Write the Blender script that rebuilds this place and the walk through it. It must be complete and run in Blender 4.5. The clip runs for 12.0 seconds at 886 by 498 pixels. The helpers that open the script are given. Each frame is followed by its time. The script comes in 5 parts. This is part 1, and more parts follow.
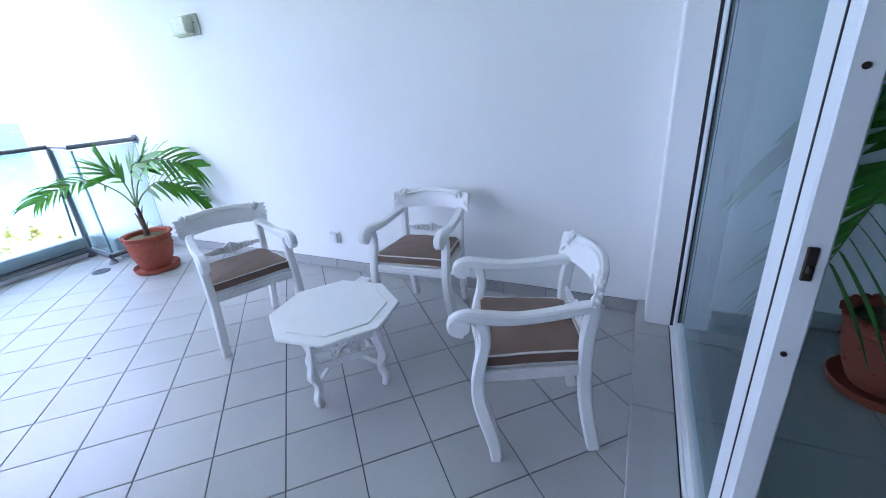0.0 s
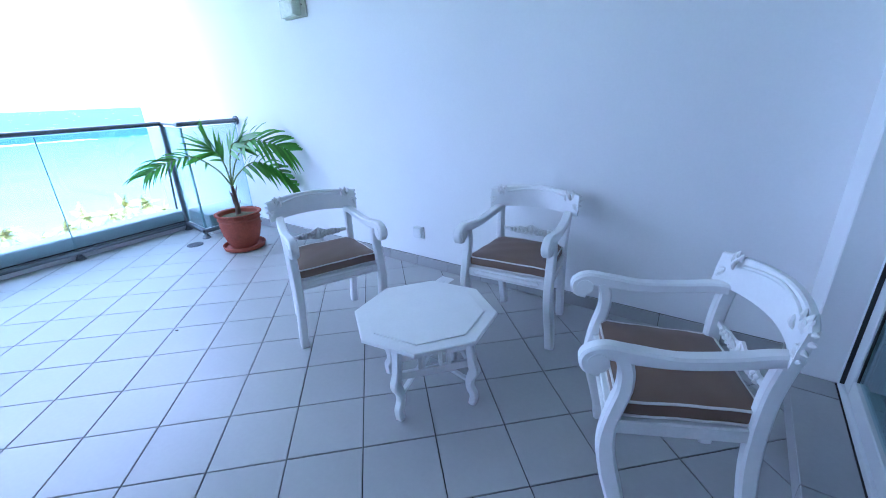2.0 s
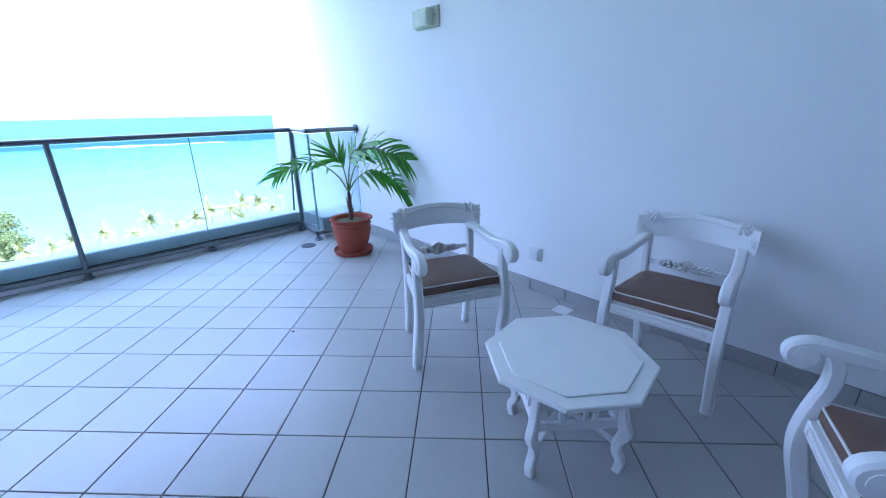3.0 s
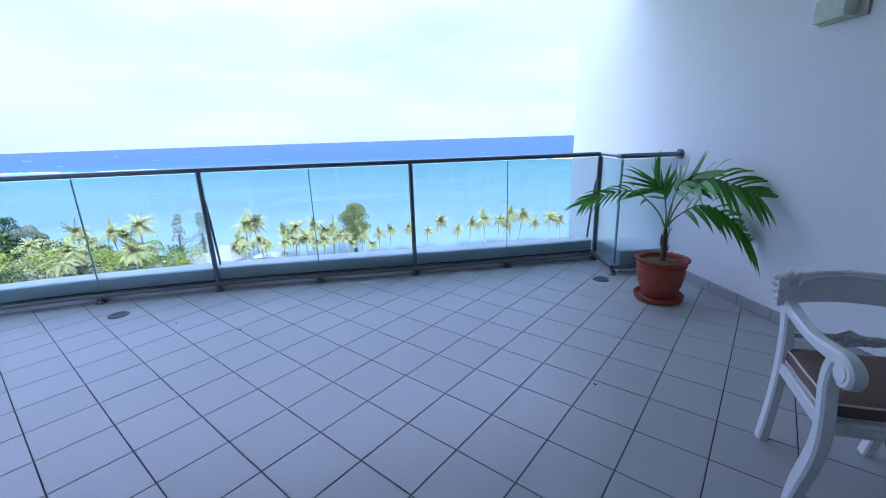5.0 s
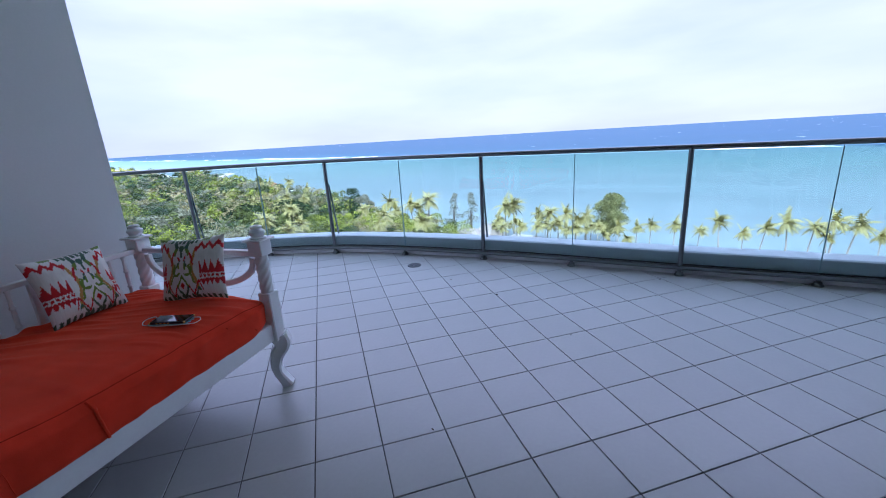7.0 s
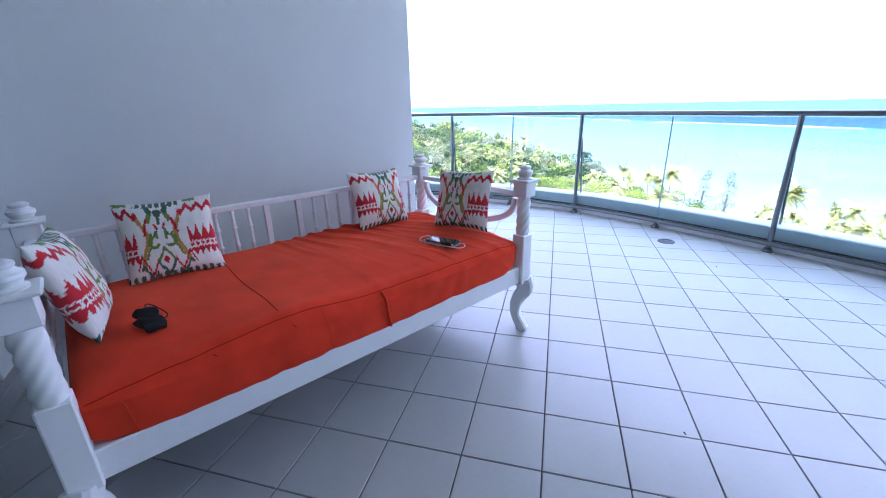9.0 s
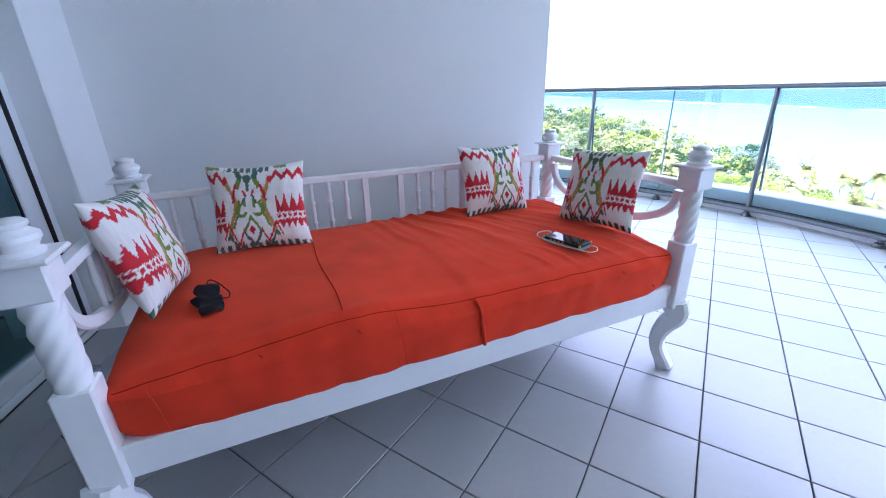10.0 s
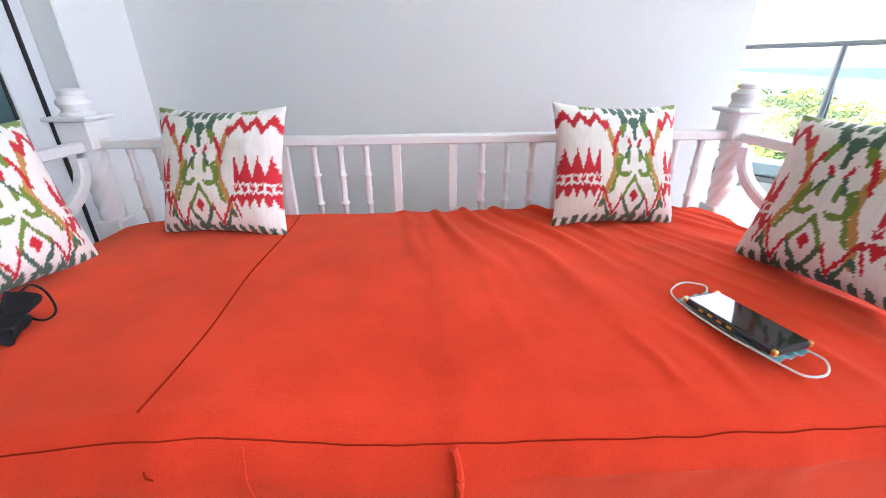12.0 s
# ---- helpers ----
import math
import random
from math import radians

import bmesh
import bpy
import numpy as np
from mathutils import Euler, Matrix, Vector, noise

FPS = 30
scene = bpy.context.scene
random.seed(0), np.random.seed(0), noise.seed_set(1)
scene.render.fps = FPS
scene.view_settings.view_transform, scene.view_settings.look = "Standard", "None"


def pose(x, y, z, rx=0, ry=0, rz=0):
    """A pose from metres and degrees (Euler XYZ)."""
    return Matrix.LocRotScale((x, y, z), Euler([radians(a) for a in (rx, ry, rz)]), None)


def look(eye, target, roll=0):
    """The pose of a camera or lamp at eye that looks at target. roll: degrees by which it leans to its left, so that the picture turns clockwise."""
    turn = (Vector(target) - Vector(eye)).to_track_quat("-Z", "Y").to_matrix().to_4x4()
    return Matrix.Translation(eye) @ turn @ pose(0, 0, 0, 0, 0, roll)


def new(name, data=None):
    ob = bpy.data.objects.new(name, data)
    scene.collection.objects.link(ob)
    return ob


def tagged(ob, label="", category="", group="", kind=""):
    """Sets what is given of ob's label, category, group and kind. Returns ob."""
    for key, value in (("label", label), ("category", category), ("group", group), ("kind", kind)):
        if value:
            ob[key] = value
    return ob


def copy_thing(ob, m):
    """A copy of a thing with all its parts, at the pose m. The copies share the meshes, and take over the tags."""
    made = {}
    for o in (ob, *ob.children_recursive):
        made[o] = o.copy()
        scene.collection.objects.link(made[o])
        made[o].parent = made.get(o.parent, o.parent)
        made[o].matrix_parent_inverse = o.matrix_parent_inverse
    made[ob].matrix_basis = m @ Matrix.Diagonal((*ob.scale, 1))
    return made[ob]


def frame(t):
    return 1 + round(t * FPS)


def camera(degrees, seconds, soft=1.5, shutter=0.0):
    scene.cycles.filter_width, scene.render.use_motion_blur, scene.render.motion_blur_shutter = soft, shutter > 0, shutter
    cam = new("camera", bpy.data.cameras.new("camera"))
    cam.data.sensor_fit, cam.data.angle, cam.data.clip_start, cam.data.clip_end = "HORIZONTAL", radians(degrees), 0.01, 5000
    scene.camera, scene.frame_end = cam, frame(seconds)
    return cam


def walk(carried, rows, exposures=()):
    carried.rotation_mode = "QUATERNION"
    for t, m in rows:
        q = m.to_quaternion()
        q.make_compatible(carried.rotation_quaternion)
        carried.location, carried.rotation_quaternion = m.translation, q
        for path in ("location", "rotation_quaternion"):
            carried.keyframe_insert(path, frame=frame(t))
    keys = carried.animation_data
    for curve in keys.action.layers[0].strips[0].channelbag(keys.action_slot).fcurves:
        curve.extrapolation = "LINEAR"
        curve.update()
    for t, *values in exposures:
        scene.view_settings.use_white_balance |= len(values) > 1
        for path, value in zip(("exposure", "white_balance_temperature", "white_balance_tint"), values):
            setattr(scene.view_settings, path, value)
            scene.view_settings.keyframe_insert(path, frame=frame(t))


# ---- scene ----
cam = camera(95.0, 12.0, soft=1.0)
PATH = [
    (0, (0.002, 0.019, 1.412), (-0.836, 1.679, 0.675), -4.3),
    (0.5, (-0.035, 0.074, 1.419), (-0.953, 1.694, 0.689), -3.8),
    (1, (-0.073, 0.11, 1.4), (-1.066, 1.686, 0.673), -3.2),
    (1.5, (-0.136, 0.133, 1.373), (-1.174, 1.682, 0.65), -2.6),
    (2, (-0.299, 0.131, 1.338), (-1.398, 1.64, 0.62), -2.2),
    (2.5, (-0.463, 0.132, 1.316), (-1.695, 1.547, 0.623), -1.5),
    (4.5, (-1.062, -0.056, 1.366), (-2.917, 0.473, 0.836), -1.2),
    (5, (-1.088, -0.101, 1.363), (-3.006, 0.102, 0.832), -1.8),
    (5.5, (-1.086, -0.096, 1.364), (-3.008, -0.227, 0.827), -2.8),
    (6, (-1.066, -0.099, 1.361), (-2.942, -0.535, 0.821), -3.4),
    (6.5, (-1.015, -0.105, 1.365), (-2.808, -0.811, 0.828), -3.6),
    (7, (-0.978, -0.126, 1.354), (-2.657, -1.072, 0.818), -3.4),
    (9, (-0.909, -0.374, 1.26), (-1.834, -2.017, 0.593), -1.3),
    (9.5, (-0.984, -0.543, 1.21), (-1.614, -2.305, 0.505), -1.4),
    (10, (-1.102, -0.728, 1.157), (-1.473, -2.556, 0.435), -1.3),
    (10.5, (-1.178, -0.917, 1.057), (-1.344, -2.773, 0.331), -1.1),
    (11, (-1.247, -1.119, 1.023), (-1.21, -2.973, 0.275), -1.2),
    (11.5, (-1.344, -1.29, 1.002), (-1.12, -3.12, 0.226), -0.9),
    (12, (-1.474, -1.434, 1.003), (-1.159, -3.232, 0.185), -0.4),
]
EXPOSURES = [(0.0, 2.85, 4850, 11), (1.0, 2.7, 4550, 10), (2.5, 2.45, 4250, 9), (4.5, 1.38, 4350, 11), (5.5, 0.95, 4650, 13), (7.0, 0.95, 4800, 14), (9.0, 2.25, 4750, 14), (10.5, 2.72, 5050, 13), (12.0, 3.4, 5850, 11)]
SKY, SUN = 0.10, 3.3
walk(cam, [(t, look(eye, target, roll)) for t, eye, target, roll in PATH], EXPOSURES)

# ---- world and sun ----
SUN_DIR = Vector((0.62, 0.30, 0.72)).normalized()
world = bpy.data.worlds.new("world")
scene.world = world
world.use_nodes = True
wn, wl = world.node_tree.nodes, world.node_tree.links
wn.clear()
w_out, w_bg = wn.new("ShaderNodeOutputWorld"), wn.new("ShaderNodeBackground")
sky = wn.new("ShaderNodeTexSky")
sky.sky_type = "NISHITA"
sky.sun_disc = False
sky.sun_elevation = math.asin(SUN_DIR.z)
sky.sun_rotation = math.atan2(SUN_DIR.x, SUN_DIR.y)
sky.air_density, sky.dust_density, sky.ozone_density = 1.0, 1.6, 1.5
w_co, w_map = wn.new("ShaderNodeTexCoord"), wn.new("ShaderNodeMapping")
w_map.inputs["Scale"].default_value = (1.6, 1.6, 6.5)
w_no = wn.new("ShaderNodeTexNoise")
w_no.inputs["Scale"].default_value, w_no.inputs["Detail"].default_value = 1.3, 5.0
w_ramp = wn.new("ShaderNodeValToRGB")
w_ramp.color_ramp.elements[0].position, w_ramp.color_ramp.elements[1].position = 0.30, 0.68
w_ramp.color_ramp.elements[0].color = (0.66, 0.66, 0.66, 1)
w_mix = wn.new("ShaderNodeMixRGB")
w_mix.inputs["Color2"].default_value = (11.95, 10.85, 12.5, 1)
wl.new(w_co.outputs["Generated"], w_map.inputs["Vector"])
wl.new(w_map.outputs["Vector"], w_no.inputs["Vector"])
wl.new(w_no.outputs["Fac"], w_ramp.inputs["Fac"])
w_amt = wn.new("ShaderNodeMath")
w_amt.operation = "MULTIPLY"
w_amt.inputs[1].default_value = 0.96
wl.new(w_ramp.outputs["Color"], w_amt.inputs[0])
wl.new(w_amt.outputs[0], w_mix.inputs["Fac"])
wl.new(sky.outputs["Color"], w_mix.inputs["Color1"])
# an overcast veil grows brighter towards the zenith
w_sep, w_grad, w_mul = wn.new("ShaderNodeSeparateXYZ"), wn.new("ShaderNodeMapRange"), wn.new("ShaderNodeVectorMath")
w_grad.interpolation_type = "SMOOTHSTEP"
w_grad.inputs["From Min"].default_value, w_grad.inputs["From Max"].default_value = 0.2, 0.8
w_grad.inputs["To Min"].default_value, w_grad.inputs["To Max"].default_value = 0.50, 1.75
w_mul.operation = "SCALE"
wl.new(w_co.outputs["Generated"], w_sep.inputs[0])
wl.new(w_sep.outputs["Z"], w_grad.inputs["Value"])
wl.new(w_mix.outputs["Color"], w_mul.inputs[0])
wl.new(w_grad.outputs["Result"], w_mul.inputs["Scale"])
wl.new(w_mul.outputs["Vector"], w_bg.inputs["Color"])
w_bg.inputs["Strength"].default_value = SKY
wl.new(w_bg.outputs["Background"], w_out.inputs["Surface"])

sun = bpy.data.lights.new("sun", "SUN")
sun.energy, sun.angle, sun.color = SUN, radians(0.6), (1.0, 0.93, 0.8)
sun_ob = new("sun", sun)
sun_ob.matrix_world = look(SUN_DIR * 60, (0, 0, 0))


# ---- materials ----
def mat(name, color, rough=0.5, metal=0.0, vary=0.08, scale=6.0, grain=120.0, bump=0.15, depth=0.002,
        spec=0.5, coat=0.0, island=0.0, obrand=0.0, stretch=(1, 1, 1), rvar=0.1, sheen=0.0, sub=None):
    """Base colour with mottling at two scales, fine relief and uneven gloss."""
    m = bpy.data.materials.new(name)
    m.use_nodes = True
    n, l = m.node_tree.nodes, m.node_tree.links
    b = n["Principled BSDF"]
    b.inputs["Metallic"].default_value = metal
    b.inputs["Specular IOR Level"].default_value = spec
    b.inputs["Coat Weight"].default_value = coat
    b.inputs["Coat Roughness"].default_value = 0.15
    b.inputs["Sheen Weight"].default_value = sheen
    co, mp = n.new("ShaderNodeTexCoord"), n.new("ShaderNodeMapping")
    mp.inputs["Scale"].default_value = stretch
    l.new(co.outputs["Object"], mp.inputs["Vector"])
    big, fine = n.new("ShaderNodeTexNoise"), n.new("ShaderNodeTexNoise")
    big.inputs["Scale"].default_value, big.inputs["Detail"].default_value = scale, 4
    fine.inputs["Scale"].default_value, fine.inputs["Detail"].default_value = grain, 3
    l.new(mp.outputs["Vector"], big.inputs["Vector"])
    l.new(mp.outputs["Vector"], fine.inputs["Vector"])
    tot = n.new("ShaderNodeMath")
    tot.operation = "MULTIPLY_ADD"
    tot.inputs[1].default_value = 0.6
    l.new(big.outputs["Fac"], tot.inputs[0])
    half = n.new("ShaderNodeMath")
    half.operation = "MULTIPLY"
    half.inputs[1].default_value = 0.4
    l.new(fine.outputs["Fac"], half.inputs[0])
    l.new(half.outputs[0], tot.inputs[2])
    val = n.new("ShaderNodeMapRange")
    val.inputs["From Min"].default_value, val.inputs["From Max"].default_value = 0.3, 0.7
    val.inputs["To Min"].default_value, val.inputs["To Max"].default_value = 1 - vary, 1 + vary
    l.new(tot.outputs[0], val.inputs["Value"])
    hsv = n.new("ShaderNodeHueSaturation")
    hsv.inputs["Color"].default_value = (*color, 1)
    last = val.outputs["Result"]
    if island or obrand:
        src = n.new("ShaderNodeNewGeometry").outputs["Random Per Island"] if island else n.new("ShaderNodeObjectInfo").outputs["Random"]
        rr = n.new("ShaderNodeMapRange")
        a = island or obrand
        rr.inputs["To Min"].default_value, rr.inputs["To Max"].default_value = 1 - a, 1 + a
        l.new(src, rr.inputs["Value"])
        mu = n.new("ShaderNodeMath")
        mu.operation = "MULTIPLY"
        l.new(last, mu.inputs[0])
        l.new(rr.outputs["Result"], mu.inputs[1])
        last = mu.outputs[0]
    l.new(last, hsv.inputs["Value"])
    l.new(hsv.outputs["Color"], b.inputs["Base Color"])
    ro = n.new("ShaderNodeMapRange")
    ro.inputs["To Min"].default_value, ro.inputs["To Max"].default_value = max(0.02, rough - rvar), min(1, rough + rvar)
    l.new(big.outputs["Fac"], ro.inputs["Value"])
    l.new(ro.outputs["Result"], b.inputs["Roughness"])
    if bump:
        bp = n.new("ShaderNodeBump")
        bp.inputs["Strength"].default_value, bp.inputs["Distance"].default_value = bump, depth
        l.new(fine.outputs["Fac"], bp.inputs["Height"])
        l.new(bp.outputs["Normal"], b.inputs["Normal"])
    if sub:
        b.inputs["Subsurface Weight"].default_value = sub
        b.inputs["Subsurface Radius"].default_value = (0.01, 0.01, 0.005)
    return m


def glass_mat(name, tint, gloss=(0.9, 0.95, 1.0)):
    m = bpy.data.materials.new(name)
    m.use_nodes = True
    n, l = m.node_tree.nodes, m.node_tree.links
    n.clear()
    o, mix = n.new("ShaderNodeOutputMaterial"), n.new("ShaderNodeMixShader")
    tr, gl, fr = n.new("ShaderNodeBsdfTransparent"), n.new("ShaderNodeBsdfGlossy"), n.new("ShaderNodeLayerWeight")
    fr.inputs["Blend"].default_value = 0.5
    pw, sc = n.new("ShaderNodeMath"), n.new("ShaderNodeMath")
    pw.operation, sc.operation = "POWER", "MULTIPLY_ADD"
    pw.inputs[1].default_value, sc.inputs[1].default_value, sc.inputs[2].default_value = 5.0, 0.9, 0.035
    l.new(fr.outputs["Facing"], pw.inputs[0])
    l.new(pw.outputs[0], sc.inputs[0])
    tr.inputs["Color"].default_value = (*tint, 1)
    gl.inputs["Color"].default_value, gl.inputs["Roughness"].default_value = (*gloss, 1), 0.01
    l.new(sc.outputs[0], mix.inputs["Fac"])
    l.new(tr.outputs[0], mix.inputs[1])
    l.new(gl.outputs[0], mix.inputs[2])
    l.new(mix.outputs[0], o.inputs["Surface"])
    return m


def weave_mat(name, attribute):
    """Printed cotton: the dye comes from the cloth's own colour layer, the threads from fine waves."""
    m = mat(name, (1, 1, 1), 0.85, grain=400, bump=0.3, depth=0.001, spec=0.15, sheen=0.2)
    n, l = m.node_tree.nodes, m.node_tree.links
    at = n.new("ShaderNodeVertexColor")
    at.layer_name = attribute
    hsv = [x for x in n if x.type == "HUE_SAT"][0]
    l.new(at.outputs["Color"], hsv.inputs["Color"])
    return m


M_WALL = mat("wall_plaster", (0.84, 0.84, 0.83), 0.75, vary=0.025, scale=1.6, grain=90, bump=0.12, depth=0.003, spec=0.3)
M_CEIL = mat("ceiling_paint", (0.84, 0.84, 0.83), 0.85, vary=0.03, scale=1.2, grain=70, bump=0.1)
M_CURB = mat("parapet_paint", (0.72, 0.73, 0.71), 0.6, vary=0.07, scale=2.5, grain=60, bump=0.2)
M_TILE = mat("floor_tile", (0.375, 0.375, 0.362), 0.33, vary=0.05, scale=3.2, grain=45, bump=0.05, depth=0.001, obrand=0.035, rvar=0.12)
M_TILE2 = mat("sill_tile", (0.37, 0.37, 0.36), 0.36, vary=0.06, scale=3.0, grain=50, bump=0.05, depth=0.001, obrand=0.03)
M_GROUT = mat("grout", (0.07, 0.07, 0.068), 0.9, vary=0.25, scale=8, grain=150, bump=0.3)
M_WHITE = mat("white_paint", (0.80, 0.80, 0.79), 0.42, vary=0.035, scale=9, grain=70, bump=0.12, depth=0.0015, coat=0.08)
M_WORN = mat("white_paint_worn", (0.74, 0.73, 0.71), 0.5, vary=0.08, scale=14, grain=90, bump=0.2, depth=0.0015)
M_FRAME = mat("white_aluminium", (0.76, 0.78, 0.79), 0.35, vary=0.02, bump=0.03)
M_RUBBER = mat("black_rubber", (0.015, 0.015, 0.017), 0.6, bump=0.1)
M_STEEL = mat("brushed_steel", (0.17, 0.18, 0.19), 0.32, metal=1.0, vary=0.08, scale=5, grain=200, bump=0.05, stretch=(1, 1, 8))
M_LEATHER = mat("brown_leatherette", (0.155, 0.098, 0.066), 0.45, vary=0.10, scale=7, grain=260, bump=0.25, depth=0.001)
M_PIPING = mat("white_piping", (0.72, 0.70, 0.66), 0.7, grain=300, bump=0.2)
M_TERRA = mat("terracotta", (0.27, 0.066, 0.035), 0.8, vary=0.22, scale=11, grain=60, bump=0.35, depth=0.003)
M_SOIL = mat("potting_soil", (0.10, 0.09, 0.035), 0.95, vary=0.5, scale=25, grain=70, bump=0.9, depth=0.01)
M_BARK = mat("palm_stem", (0.11, 0.07, 0.045), 0.8, vary=0.3, scale=20, grain=80, bump=0.6, depth=0.004, stretch=(1, 1, 3))
M_PETIOLE = mat("leaf_stalk", (0.20, 0.27, 0.07), 0.55, vary=0.12, bump=0.1)
M_LEAF = mat("palm_leaf", (0.115, 0.29, 0.028), 0.36, vary=0.25, scale=9, grain=90, bump=0.15, obrand=0.3)
def thin_leaf(m, amount):
    """Lets light pass through a thin leaf."""
    n, l = m.node_tree.nodes, m.node_tree.links
    b, o = n["Principled BSDF"], n["Material Output"]
    tl, mx = n.new("ShaderNodeBsdfTranslucent"), n.new("ShaderNodeMixShader")
    col = [x for x in n if x.type == "HUE_SAT"][0].outputs["Color"]
    l.new(col, tl.inputs["Color"])
    mx.inputs["Fac"].default_value = amount
    l.new(b.outputs[0], mx.inputs[1])
    l.new(tl.outputs[0], mx.inputs[2])
    l.new(mx.outputs[0], o.inputs["Surface"])


thin_leaf(M_LEAF, 0.4)
M_TIP = mat("dry_leaf_tip", (0.06, 0.03, 0.015), 0.85, vary=0.3, bump=0.3)
M_FABRIC = mat("red_orange_cotton", (0.66, 0.046, 0.018), 0.9, vary=0.18, scale=9, grain=420, bump=0.5, depth=0.0016, spec=0.06, sheen=0.0)
for key, value in (("Sheen Weight", 0.35), ("Sheen Roughness", 0.45), ("Sheen Tint", (1.0, 0.36, 0.20, 1))):
    M_FABRIC.node_tree.nodes["Principled BSDF"].inputs[key].default_value = value
M_SEAM = mat("red_thread", (0.26, 0.018, 0.008), 1.0, bump=0.3, spec=0.0)
M_BLACK = mat("black_cloth", (0.012, 0.012, 0.014), 0.85, vary=0.2, grain=300, bump=0.3, spec=0.25)
M_PHONE = mat("phone_case", (0.015, 0.018, 0.026), 0.35, bump=0.05)
M_SCREEN = mat("phone_screen", (0.012, 0.013, 0.016), 0.06, bump=0.0, vary=0.0, rvar=0.01, spec=0.8)
M_GOLD = mat("brass_corner", (0.75, 0.45, 0.12), 0.3, metal=1.0, bump=0.05)
M_PALEBLUE = mat("pale_blue_fleece", (0.28, 0.55, 0.62), 0.9, bump=0.2)
M_CORD = mat("white_cord", (0.78, 0.77, 0.75), 0.8, bump=0.2)
M_PLASTIC = mat("white_plastic", (0.74, 0.75, 0.74), 0.4, bump=0.03, vary=0.02)
M_BEIGE = mat("aged_plastic", (0.42, 0.43, 0.33), 0.45, vary=0.1, bump=0.06)
M_LENS = mat("ribbed_lens", (0.60, 0.64, 0.50), 0.25, vary=0.12, scale=12, bump=0.1)
M_DRAIN = mat("drain_metal", (0.10, 0.10, 0.105), 0.45, metal=0.8, bump=0.15)
M_LOCK = mat("lock_metal", (0.05, 0.04, 0.035), 0.5, metal=0.7)
# sea-green tint darkened beyond clear glass to dim the bright view behind it
M_GLASS = glass_mat("rail_glass", (0.70, 0.765, 0.77))
M_GLASSEDGE = mat("glass_edge", (0.22, 0.33, 0.34), 0.4, bump=0, spec=0.2)
M_DOORGLASS = glass_mat("door_glass", (0.70, 0.82, 0.84))
M_IKAT = weave_mat("ikat_cotton", "weave")
M_LAND = mat("scrub_ground", (0.10, 0.13, 0.05), 0.95, vary=0.5, scale=0.04, grain=0.4, bump=0.3)
M_SAND = mat("beach_sand", (0.62, 0.56, 0.45), 0.95, vary=0.12, scale=0.15, grain=2.0)
M_THATCH = mat("palm_thatch", (0.50, 0.43, 0.36), 0.95, vary=0.15, scale=1.5, grain=9, bump=0.6, depth=0.1)
M_REDROOF = mat("red_roof_tiles", (0.42, 0.14, 0.07), 0.8, vary=0.15, scale=1.2, grain=8)
M_FARWALL = mat("lime_wash", (0.72, 0.69, 0.62), 0.8, vary=0.08, scale=0.6, grain=5)
M_TRUNK = mat("pale_trunk", (0.52, 0.47, 0.40), 0.9, vary=0.2, scale=1.5, grain=9)
M_FROND = mat("coconut_frond", (0.46, 0.41, 0.13), 0.6, vary=0.2, scale=1.0, island=0.35, bump=0)
M_FOL = [mat("foliage_" + k, c, 0.7, vary=0.2, scale=0.25, island=0.45, bump=0, spec=0.25) for k, c in (
    ("deep", (0.050, 0.080, 0.024)), ("mid", (0.165, 0.185, 0.045)), ("bright", (0.33, 0.35, 0.045)), ("dry", (0.42, 0.34, 0.16)), ("grey", (0.28, 0.265, 0.165)), ("olive", (0.27, 0.265, 0.085)))]
M_BRANCH = mat("grey_branch", (0.12, 0.10, 0.08), 0.9, vary=0.2, scale=2)
M_TOWER = mat("tower_render", (0.74, 0.73, 0.70), 0.8, vary=0.05, scale=0.5)


